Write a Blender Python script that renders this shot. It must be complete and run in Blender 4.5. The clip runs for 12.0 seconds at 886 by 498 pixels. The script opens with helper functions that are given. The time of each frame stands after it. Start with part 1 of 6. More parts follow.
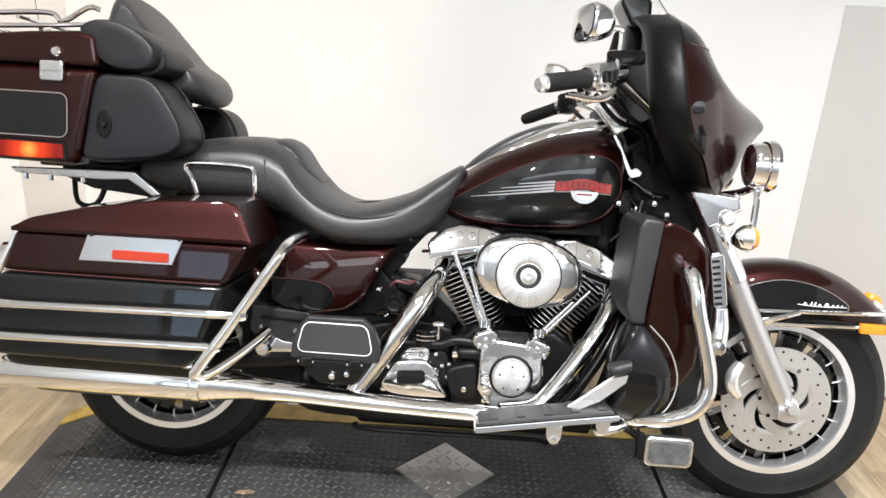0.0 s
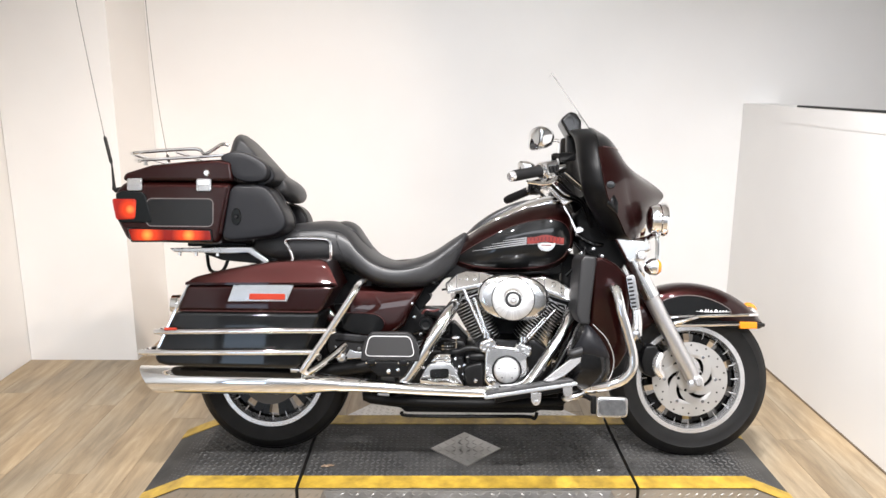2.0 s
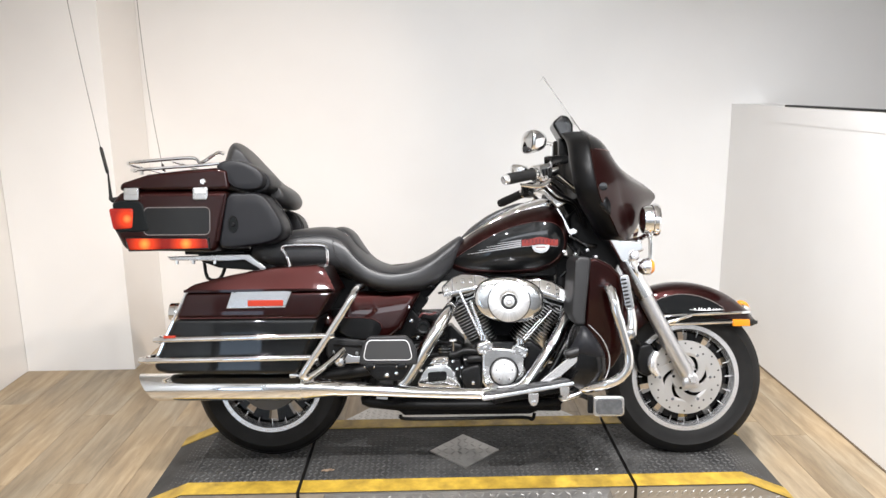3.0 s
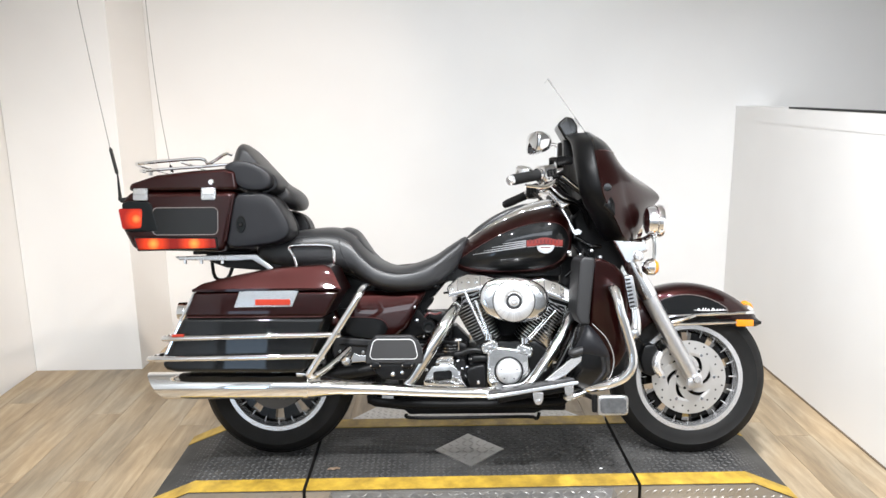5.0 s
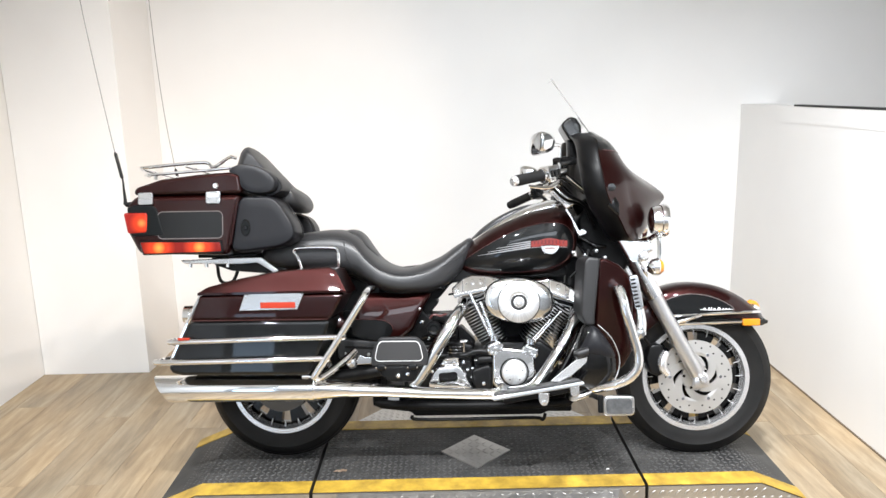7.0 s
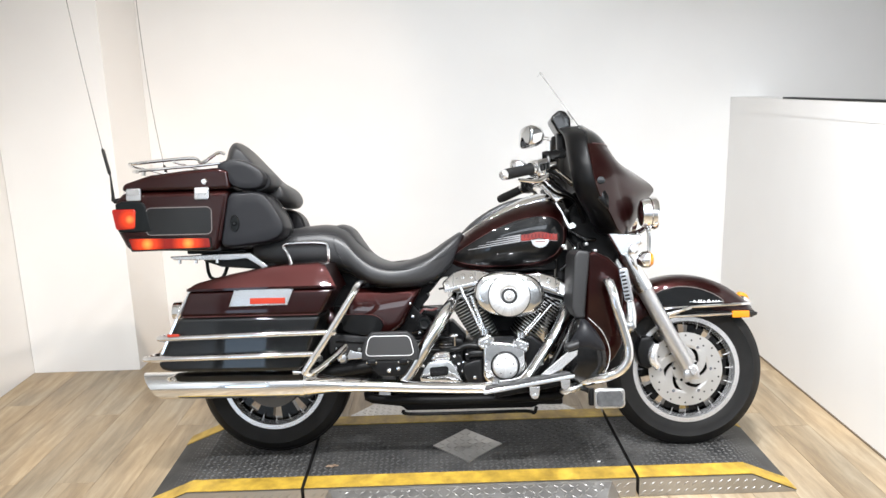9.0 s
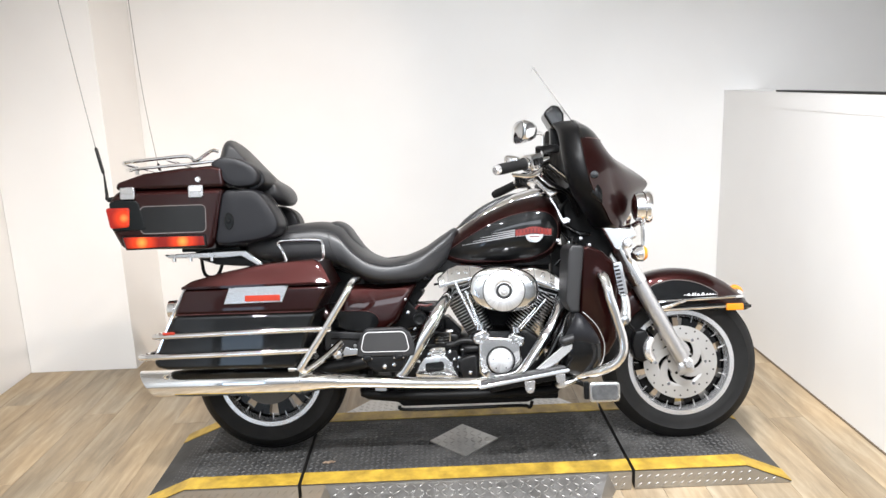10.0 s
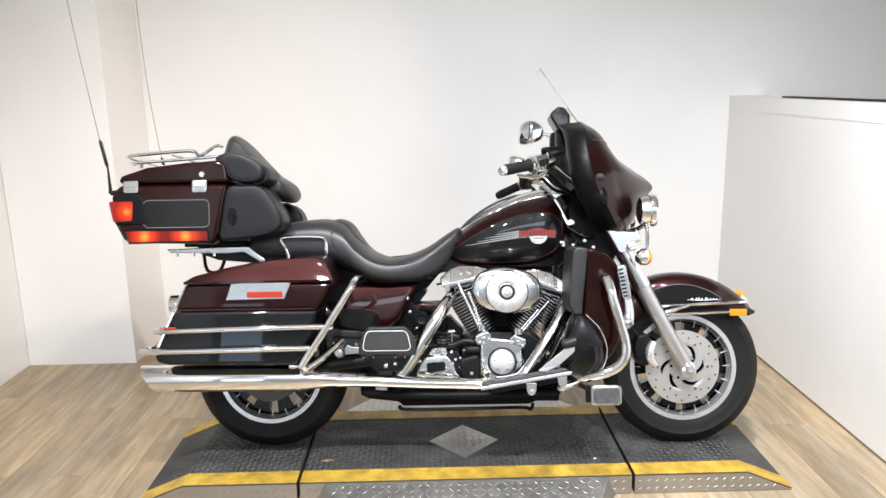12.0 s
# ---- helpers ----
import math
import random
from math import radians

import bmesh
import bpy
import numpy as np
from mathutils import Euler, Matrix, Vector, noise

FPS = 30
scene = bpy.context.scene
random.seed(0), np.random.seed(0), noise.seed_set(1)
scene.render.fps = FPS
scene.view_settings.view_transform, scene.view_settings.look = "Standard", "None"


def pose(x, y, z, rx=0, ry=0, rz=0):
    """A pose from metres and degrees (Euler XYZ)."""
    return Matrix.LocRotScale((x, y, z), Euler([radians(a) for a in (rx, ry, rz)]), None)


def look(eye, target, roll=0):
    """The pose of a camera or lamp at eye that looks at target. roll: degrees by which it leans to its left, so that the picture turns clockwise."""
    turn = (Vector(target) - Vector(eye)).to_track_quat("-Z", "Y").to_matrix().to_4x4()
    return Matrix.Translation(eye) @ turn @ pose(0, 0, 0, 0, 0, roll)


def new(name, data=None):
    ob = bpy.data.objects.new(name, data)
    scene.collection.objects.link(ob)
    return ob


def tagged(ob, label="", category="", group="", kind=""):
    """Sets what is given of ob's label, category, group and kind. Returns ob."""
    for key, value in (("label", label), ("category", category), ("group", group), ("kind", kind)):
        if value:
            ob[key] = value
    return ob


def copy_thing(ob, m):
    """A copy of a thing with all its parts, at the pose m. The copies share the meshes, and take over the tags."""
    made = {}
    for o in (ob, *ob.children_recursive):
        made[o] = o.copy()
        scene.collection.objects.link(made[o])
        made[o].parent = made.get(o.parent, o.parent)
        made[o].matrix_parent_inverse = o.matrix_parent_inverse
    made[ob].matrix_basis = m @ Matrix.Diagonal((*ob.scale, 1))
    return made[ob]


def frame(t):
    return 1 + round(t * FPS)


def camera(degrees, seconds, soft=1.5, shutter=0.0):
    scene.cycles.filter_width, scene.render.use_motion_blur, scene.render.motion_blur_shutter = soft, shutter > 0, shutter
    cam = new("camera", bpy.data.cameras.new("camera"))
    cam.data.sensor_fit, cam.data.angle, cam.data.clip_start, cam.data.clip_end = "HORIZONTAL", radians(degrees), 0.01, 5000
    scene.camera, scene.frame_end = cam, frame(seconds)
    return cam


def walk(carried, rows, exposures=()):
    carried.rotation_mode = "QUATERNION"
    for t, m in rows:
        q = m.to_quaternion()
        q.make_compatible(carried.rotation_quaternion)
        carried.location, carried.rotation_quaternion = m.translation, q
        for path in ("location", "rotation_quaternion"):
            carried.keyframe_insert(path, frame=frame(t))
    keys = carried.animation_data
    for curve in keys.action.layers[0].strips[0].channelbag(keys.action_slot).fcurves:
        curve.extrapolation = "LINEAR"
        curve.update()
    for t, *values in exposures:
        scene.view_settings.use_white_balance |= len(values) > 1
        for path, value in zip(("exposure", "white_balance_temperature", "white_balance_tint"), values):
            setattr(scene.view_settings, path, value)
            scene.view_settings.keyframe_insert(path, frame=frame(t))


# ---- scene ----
import collections

cam = camera(61.9, 12.0)
PATH = [
    (0, (-0.05, -1.699, 1.255), (-0.038, 0.188, 0.578), 3.5),
    (0.5, (-0.086, -2.034, 1.299), (-0.01, -0.119, 0.7135), -0.3),
    (1, (-0.027, -2.348, 1.34), (-0.03, -0.403, 0.858), 0.47),
    (1.5, (-0.042, -2.537, 1.371), (-0.066, -0.596, 0.892), 0.1),
    (2, (-0.1, -2.609, 1.377), (-0.09, -0.658, 0.937), 0.2),
    (2.5, (-0.109, -2.621, 1.374), (-0.097, -0.673, 0.923), -0.2),
    (3, (-0.111, -2.635, 1.38), (-0.081, -0.682, 0.952), -0.7),
    (5, (-0.115, -2.659, 1.375), (-0.097, -0.704, 0.955), -0.7),
    (5.5, (-0.11, -2.654, 1.372), (-0.107, -0.698, 0.953), 0.3),
    (6, (-0.121, -2.654, 1.38), (-0.139, -0.695, 0.977), 0.1),
    (6.5, (-0.122, -2.657, 1.372), (-0.144, -0.701, 0.953), -1.0),
    (7, (-0.107, -2.658, 1.379), (-0.107, -0.702, 0.96), -1.3),
    (9, (-0.097, -2.657, 1.374), (-0.078, -0.705, 0.943), -1.6),
    (9.5, (-0.093, -2.655, 1.381), (-0.069, -0.704, 0.938), -2.0),
    (10, (-0.087, -2.662, 1.372), (-0.061, -0.711, 0.931), -2.1),
    (10.5, (-0.084, -2.661, 1.372), (-0.046, -0.71, 0.93), -2.0),
    (11, (-0.084, -2.659, 1.369), (-0.046, -0.709, 0.928), -1.6),
    (11.5, (-0.098, -2.656, 1.365), (-0.063, -0.704, 0.93), -1.2),
    (12, (-0.101, -2.653, 1.367), (-0.074, -0.702, 0.928), -1.0),
]
EXPOSURES = [(0, -0.08, 6220, 10), (1, -0.05, 6290, 11), (2, -0.08, 6270, 12), (3, -0.16, 6210, 11), (5, -0.09, 6040, 9), (7, 0.02, 6050, 9), (9, -0.01, 6060, 9), (10, -0.06, 6090, 10), (12, -0.17, 6070, 10)]
walk(cam, [(t, look(eye, target, roll)) for t, eye, target, roll in PATH], EXPOSURES)

# world and lamps
world = bpy.data.worlds.new("world")
world.use_nodes = True
world.node_tree.nodes["Background"].inputs[0].default_value = (0.9, 0.95, 1.0, 1)
world.node_tree.nodes["Background"].inputs[1].default_value = 0.05
scene.world = world
FLOOR = -0.072
CEIL = 3.1


def area(name, eye, target, sx, sy, watts, colour=(1, 1, 1), spread=180, shape="RECTANGLE"):
    data = bpy.data.lights.new(name, "AREA")
    data.shape, data.size, data.size_y, data.energy, data.color = shape, sx, sy, watts, colour
    data.spread = radians(spread)
    ob = new(name, data)
    ob.matrix_world = look(eye, target)
    return ob


# daylight from the glazed shop door behind the camera
area("door_daylight", (-2.0, -4.15, 0.62), (-2.0, 0.0, 0.62), 0.38, 0.8, 3.2, (0.62, 0.8, 1.0))
# unseen fill strip, added high behind the camera to light the bike and chrome
area("window_daylight", (0.2, -4.12, 2.6), (0.0, 0.0, 0.8), 4.2, 0.75, 58, (0.95, 0.975, 1.0))
# track spots over the bay
for lx, ly, tx, ty, tz, watts, spread in ((-1.4, -1.25, -1.3, -0.4, -0.07, 12.5, 86), (-1.0, -1.9, -0.8, 0.0, 0.35, 8.8, 82), (-0.3, -1.95, -0.25, 0.0, 0.35, 16.5, 86), (0.4, -1.95, 0.35, 0.0, 0.35, 19.5, 98), (1.05, -1.8, 0.9, 0.0, 0.3, 14, 98)):
    area("track_spot", (lx, ly, CEIL - 0.12), (tx, ty, tz), 0.09, 0.09, watts, (1.0, 0.97, 0.935), spread, "DISK")
area("track_spot", (0.6, -0.8, CEIL - 0.12), (1.6, -0.4, 0.8), 0.09, 0.09, 33, (1.0, 0.97, 0.945), 104, "DISK")
# unseen fills, added to brighten the south wall that the chrome mirrors
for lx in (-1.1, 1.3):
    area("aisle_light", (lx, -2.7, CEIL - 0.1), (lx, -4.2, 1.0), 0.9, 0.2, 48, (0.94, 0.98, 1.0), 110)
# added warm fill, no known lamp: brightens and tints the pier's side face
area("track_spot", (0.9, -0.9, CEIL - 0.12), (-1.7, 1.35, 0.7), 0.12, 0.12, 7.5, (1.0, 0.8, 0.62), 50, "DISK")


# ---- materials ----
def material(name, colour, rough=0.5, metal=0.0, coat=0.0, spec=0.5):
    m = bpy.data.materials.new(name)
    m.use_nodes = True
    b = m.node_tree.nodes["Principled BSDF"]
    b.inputs["Base Color"].default_value = (*colour, 1)
    b.inputs["Roughness"].default_value = rough
    b.inputs["Metallic"].default_value = metal
    b.inputs["Coat Weight"].default_value = coat
    b.inputs["Coat Roughness"].default_value = 0.03
    b.inputs["Specular IOR Level"].default_value = spec
    return m


def node(m, kind, **values):
    n = m.node_tree.nodes.new(kind)
    for key, value in values.items():
        if key in n.inputs:
            n.inputs[key].default_value = value
    return n


def link(m, a, b):
    m.node_tree.links.new(a, b)


def shader(m):
    return m.node_tree.nodes["Principled BSDF"]


def mottle(m, low, high, scale=6.0, detail=6.0, stretch=(1, 1, 1), fine=0.0):
    """Varies the base colour between two tones with noise in object space, and adds a finer speckle."""
    co = m.node_tree.nodes.new("ShaderNodeTexCoord")
    mp = node(m, "ShaderNodeMapping", Scale=stretch)
    link(m, co.outputs["Object"], mp.inputs[0])
    nz = node(m, "ShaderNodeTexNoise", Scale=scale, Detail=detail, Roughness=0.6)
    link(m, mp.outputs[0], nz.inputs["Vector"])
    ramp = m.node_tree.nodes.new("ShaderNodeValToRGB")
    ramp.color_ramp.elements[0].position, ramp.color_ramp.elements[1].position = 0.3, 0.7
    ramp.color_ramp.elements[0].color, ramp.color_ramp.elements[1].color = (*low, 1), (*high, 1)
    link(m, nz.outputs["Fac"], ramp.inputs[0])
    link(m, ramp.outputs[0], shader(m).inputs["Base Color"])
    return mp, ramp


def bumpy(m, scale, strength, distance=0.001, stretch=(1, 1, 1), detail=4.0):
    co = m.node_tree.nodes.new("ShaderNodeTexCoord")
    mp = node(m, "ShaderNodeMapping", Scale=stretch)
    link(m, co.outputs["Object"], mp.inputs[0])
    nz = node(m, "ShaderNodeTexNoise", Scale=scale, Detail=detail)
    link(m, mp.outputs[0], nz.inputs["Vector"])
    bp = node(m, "ShaderNodeBump", Strength=strength, Distance=distance)
    link(m, nz.outputs["Fac"], bp.inputs["Height"])
    link(m, bp.outputs[0], shader(m).inputs["Normal"])


def rough_noise(m, scale, low, high):
    co = m.node_tree.nodes.new("ShaderNodeTexCoord")
    nz = node(m, "ShaderNodeTexNoise", Scale=scale, Detail=5.0)
    link(m, co.outputs["Object"], nz.inputs["Vector"])
    mr = node(m, "ShaderNodeMapRange")
    mr.inputs["To Min"].default_value, mr.inputs["To Max"].default_value = low, high
    link(m, nz.outputs["Fac"], mr.inputs["Value"])
    link(m, mr.outputs[0], shader(m).inputs["Roughness"])


WALL = material("white_wall_paint", (0.8, 0.78, 0.75), 0.6)
mottle(WALL, (0.78, 0.77, 0.755), (0.82, 0.815, 0.8), 1.2, 3)
bumpy(WALL, 220, 0.08, 0.002)
BACKROOM = material("pale_grey_wall_paint", (0.46, 0.465, 0.47), 0.7)
mottle(BACKROOM, (0.42, 0.425, 0.43), (0.5, 0.505, 0.51), 1.5, 4)
BANDGREY = material("grey_reflection_band", (0.27, 0.27, 0.275), 0.6)
mottle(BANDGREY, (0.22, 0.22, 0.224), (0.32, 0.32, 0.325), 2.0, 4)
CEILING = material("ceiling_paint", (0.72, 0.71, 0.69), 0.8)
GROOVE = material("plank_joint_shadow", (0.17, 0.13, 0.09), 0.8)
WOOD = material("vinyl_plank", (0.4, 0.3, 0.2), 0.4)


def wood_grain(m):
    """Plank tones that change from board to board, with long grain, knots and scuffs."""
    info = node(m, "ShaderNodeObjectInfo")
    co = node(m, "ShaderNodeTexCoord")
    shift = node(m, "ShaderNodeVectorMath")
    shift.operation = "MULTIPLY_ADD"
    shift.inputs[1].default_value = (1, 1, 1)
    scatter = node(m, "ShaderNodeVectorMath")
    scatter.operation = "SCALE"
    scatter.inputs[0].default_value = (7.3, 13.1, 3.7)
    link(m, info.outputs["Random"], scatter.inputs["Scale"])
    link(m, co.outputs["Object"], shift.inputs[0])
    link(m, scatter.outputs[0], shift.inputs[2])
    grain = node(m, "ShaderNodeMapping", Scale=(8.0, 0.9, 1.0))
    link(m, shift.outputs[0], grain.inputs[0])
    n1 = node(m, "ShaderNodeTexNoise", Scale=4.0, Detail=9.0, Roughness=0.65, Distortion=0.6)
    link(m, grain.outputs[0], n1.inputs["Vector"])
    wide = node(m, "ShaderNodeMapping", Scale=(5.0, 0.6, 1.0))
    link(m, shift.outputs[0], wide.inputs[0])
    n2 = node(m, "ShaderNodeTexNoise", Scale=2.4, Detail=5.0, Roughness=0.6, Distortion=0.3)
    link(m, wide.outputs[0], n2.inputs["Vector"])
    ramp = node(m, "ShaderNodeValToRGB")
    ramp.color_ramp.elements[0].position, ramp.color_ramp.elements[1].position = 0.34, 0.66
    ramp.color_ramp.elements[0].color, ramp.color_ramp.elements[1].color = (0.195, 0.147, 0.09, 1), (0.46, 0.385, 0.27, 1)
    ramp.color_ramp.elements.new(0.5).color = (0.325, 0.258, 0.168, 1)
    both = node(m, "ShaderNodeMath")
    both.operation = "MULTIPLY_ADD"
    both.inputs[1].default_value = 0.5
    half = node(m, "ShaderNodeMath")
    half.operation = "MULTIPLY"
    half.inputs[1].default_value = 0.5
    link(m, n1.outputs["Fac"], half.inputs[0])
    link(m, n2.outputs["Fac"], both.inputs[0])
    link(m, half.outputs[0], both.inputs[2])
    link(m, both.outputs[0], ramp.inputs[0])
    blot = node(m, "ShaderNodeMapping", Scale=(1.0, 0.45, 1.0))
    link(m, shift.outputs[0], blot.inputs[0])
    n3 = node(m, "ShaderNodeTexNoise", Scale=3.2, Detail=3.0, Roughness=0.55)
    link(m, blot.outputs[0], n3.inputs["Vector"])
    patch = node(m, "ShaderNodeValToRGB")
    patch.color_ramp.elements[0].position, patch.color_ramp.elements[1].position = 0.36, 0.64
    patch.color_ramp.elements[0].color, patch.color_ramp.elements[1].color = (0.9, 0.915, 0.95, 1), (1.08, 1.0, 0.9, 1)
    link(m, n3.outputs["Fac"], patch.inputs[0])
    warm = node(m, "ShaderNodeVectorMath")
    warm.operation = "MULTIPLY"
    link(m, ramp.outputs[0], warm.inputs[0])
    link(m, patch.outputs[0], warm.inputs[1])
    knot_map = node(m, "ShaderNodeMapping", Scale=(1.0, 0.5, 1.0))
    link(m, shift.outputs[0], knot_map.inputs[0])
    knots = node(m, "ShaderNodeTexVoronoi", Scale=4.2)
    link(m, knot_map.outputs[0], knots.inputs["Vector"])
    spot = node(m, "ShaderNodeMapRange")
    spot.inputs["From Min"].default_value, spot.inputs["From Max"].default_value = 0.03, 0.13
    spot.inputs["To Min"].default_value, spot.inputs["To Max"].default_value = 0.7, 1.0
    link(m, knots.outputs["Distance"], spot.inputs["Value"])
    knotted = node(m, "ShaderNodeVectorMath")
    knotted.operation = "SCALE"
    link(m, warm.outputs[0], knotted.inputs[0])
    link(m, spot.outputs[0], knotted.inputs["Scale"])
    hsv = node(m, "ShaderNodeHueSaturation")
    tone = node(m, "ShaderNodeMapRange")
    tone.inputs["To Min"].default_value, tone.inputs["To Max"].default_value = 0.88, 1.1
    link(m, info.outputs["Random"], tone.inputs["Value"])
    link(m, tone.outputs[0], hsv.inputs["Value"])
    link(m, knotted.outputs[0], hsv.inputs["Color"])
    link(m, hsv.outputs[0], shader(m).inputs["Base Color"])
    bp = node(m, "ShaderNodeBump", Strength=0.25, Distance=0.001)
    link(m, n1.outputs["Fac"], bp.inputs["Height"])
    link(m, bp.outputs[0], shader(m).inputs["Normal"])
    rr = node(m, "ShaderNodeMapRange")
    rr.inputs["To Min"].default_value, rr.inputs["To Max"].default_value = 0.3, 0.55
    link(m, n2.outputs["Fac"], rr.inputs["Value"])
    link(m, rr.outputs[0], shader(m).inputs["Roughness"])


wood_grain(WOOD)
MAROON = material("maroon_pearl_paint", (0.017, 0.0027, 0.0023), 0.36, 0.65, 0.68, 0.1)
CHARCOAL = material("charcoal_pearl_paint", (0.0105, 0.011, 0.0115), 0.42, 0.7, 0.7, 0.1)
BLACKGLOSS = material("gloss_black", (0.0028, 0.0028, 0.003), 0.22, 0.0, 0.3, 0.32)
BLACKSATIN = material("satin_black", (0.004, 0.004, 0.0042), 0.36, spec=0.26)
DEEPBLACK = material("matt_black", (0.0035, 0.0035, 0.0037), 0.5, spec=0.14)
PLASTIC = material("black_plastic", (0.004, 0.005, 0.0053), 0.4, spec=0.16)
GREYPLASTIC = material("dark_grey_plastic", (0.017, 0.017, 0.0178), 0.48, spec=0.4)
LEATHER = material("black_vinyl_leather", (0.018, 0.0183, 0.0198), 0.42, spec=0.65)
bumpy(LEATHER, 320, 0.16, 0.0015)
RUBBER = material("tyre_rubber", (0.007, 0.007, 0.0075), 0.75, spec=0.25)
CHROME = material("chrome", (0.92, 0.925, 0.935), 0.045, 1.0)
BRUSHED = material("brushed_aluminium", (0.88, 0.88, 0.89), 0.25, 0.85)
SILVER = material("silver_painted_fork", (0.6, 0.6, 0.61), 0.3, 0.9)
STEEL = material("brake_disc_steel", (0.6, 0.59, 0.575), 0.4, 0.9)
rough_noise(STEEL, 40, 0.32, 0.5)
REDLENS = material("red_lens", (0.33, 0.03, 0.012), 0.35, 0.0, 0.1, 0.3)
GLOWLENS = material("lit_red_lens", (0.07, 0.003, 0.0012), 0.25, 0.0, 0.2, 0.3)
AMBER = material("amber_lens", (0.62, 0.22, 0.008), 0.18, 0.0, 0.5)
WHITELINE = material("white_inlay", (0.8, 0.8, 0.8), 0.4)
PINLINE = material("red_pinstripe", (0.09, 0.03, 0.028), 0.3)
GOLDLINE = material("pale_pinstripe", (0.2, 0.175, 0.17), 0.3)
BADGERED = material("badge_red", (0.22, 0.022, 0.017), 0.3, 0.0, 0.4)
MAT = material("black_ribbed_rubber_mat", (0.03, 0.03, 0.031), 0.6, spec=0.3)
MATBAR = material("worn_tread_rubber", (0.05, 0.05, 0.05), 0.42, spec=0.4)
mottle(MATBAR, (0.026, 0.026, 0.0265), (0.1, 0.098, 0.094), 6, 6)
YELLOW = material("yellow_safety_stripe", (0.78, 0.5, 0.03), 0.5)
PLATE = material("diamond_plate_steel", (0.46, 0.45, 0.435), 0.42, 1.0)
GLASS = material("clear_windshield", (1, 1, 1), 0.02)
shader(GLASS).inputs["Transmission Weight"].default_value = 1.0
shader(GLASS).inputs["IOR"].default_value = 1.03
INNERBLACK = material("semi_gloss_black_plastic", (0.003, 0.003, 0.0032), 0.4, spec=0.16)
rough_noise(INNERBLACK, 14, 0.34, 0.46)
GLASSLENS = material("clear_lamp_lens", (0.85, 0.85, 0.85), 0.1, 0.6, 0.6)
MIRROR = material("mirror_glass", (0.8, 0.82, 0.84), 0.03, 1.0)
SATINCHROME = material("satin_chrome", (0.66, 0.66, 0.665), 0.28, 1.0)
rough_noise(SATINCHROME, 6, 0.2, 0.36)
CASTCHROME = material("cast_chrome", (0.93, 0.935, 0.94), 0.11, 1.0)
bumpy(CASTCHROME, 24, 0.4, 0.006, detail=1.5)
# darkened copy of the disc steel: shade from bag and muffler put into colour
SHADESTEEL = material("shaded_disc_steel", (0.11, 0.105, 0.1), 0.45, 0.85)
WHIP = material("dark_antenna_steel", (0.16, 0.155, 0.15), 0.5, 0.3)
FINEDGE = material("machined_black_fins", (0.82, 0.82, 0.83), 0.3, 0.9)
TURNED = material("turned_aluminium", (0.9, 0.9, 0.91), 0.38, 0.9)
shader(TURNED).inputs["Anisotropic"].default_value = 0.35


def radial_sheen(m, low, high):
    """Paints brushed sheen into colour: rays from a disc's middle in the xz plane."""
    co = node(m, "ShaderNodeTexCoord")
    split = node(m, "ShaderNodeSeparateXYZ")
    link(m, co.outputs["Object"], split.inputs[0])
    turn = node(m, "ShaderNodeMath")
    turn.operation = "ARCTAN2"
    link(m, split.outputs[2], turn.inputs[0])
    link(m, split.outputs[0], turn.inputs[1])
    for scale, slot in ((2.2, 0), (14.0, 1)):
        nz = node(m, "ShaderNodeTexNoise", Scale=scale, Detail=4.0)
        nz.noise_dimensions = "1D"
        link(m, turn.outputs[0], nz.inputs["W"])
        if slot == 0:
            first = nz
    mix = node(m, "ShaderNodeMath")
    mix.operation = "MULTIPLY_ADD"
    mix.inputs[1].default_value = 0.45
    link(m, nz.outputs["Fac"], mix.inputs[0])
    part_of = node(m, "ShaderNodeMath")
    part_of.operation = "MULTIPLY"
    part_of.inputs[1].default_value = 0.55
    link(m, first.outputs["Fac"], part_of.inputs[0])
    link(m, part_of.outputs[0], mix.inputs[2])
    ramp = node(m, "ShaderNodeValToRGB")
    ramp.color_ramp.elements[0].position, ramp.color_ramp.elements[1].position = 0.36, 0.64
    ramp.color_ramp.elements[0].color, ramp.color_ramp.elements[1].color = (*low, 1), (*high, 1)
    link(m, mix.outputs[0], ramp.inputs[0])
    link(m, ramp.outputs[0], shader(m).inputs["Base Color"])


radial_sheen(TURNED, (0.68, 0.68, 0.685), (0.93, 0.93, 0.93))
spin = node(TURNED, "ShaderNodeTangent")
spin.direction_type, spin.axis = "RADIAL", "Y"
link(TURNED, spin.outputs[0], shader(TURNED).inputs["Tangent"])
MATGREY = material("worn_grey_rubber", (0.027, 0.027, 0.0278), 0.55)
PEDALGREY = material("grey_pedal_rubber", (0.075, 0.078, 0.08), 0.25, coat=0.4)
mottle(PEDALGREY, (0.05, 0.052, 0.054), (0.11, 0.112, 0.115), 30, 4)
SILVERLINE = material("silver_graphic", (0.38, 0.38, 0.39), 0.3, 0.4)
WINGDARK = material("dark_badge_lettering", (0.12, 0.01, 0.01), 0.4)
PODSKIN = material("grey_black_vinyl", (0.0085, 0.0088, 0.0108), 0.42, spec=0.3)
bumpy(PODSKIN, 420, 0.12, 0.001)


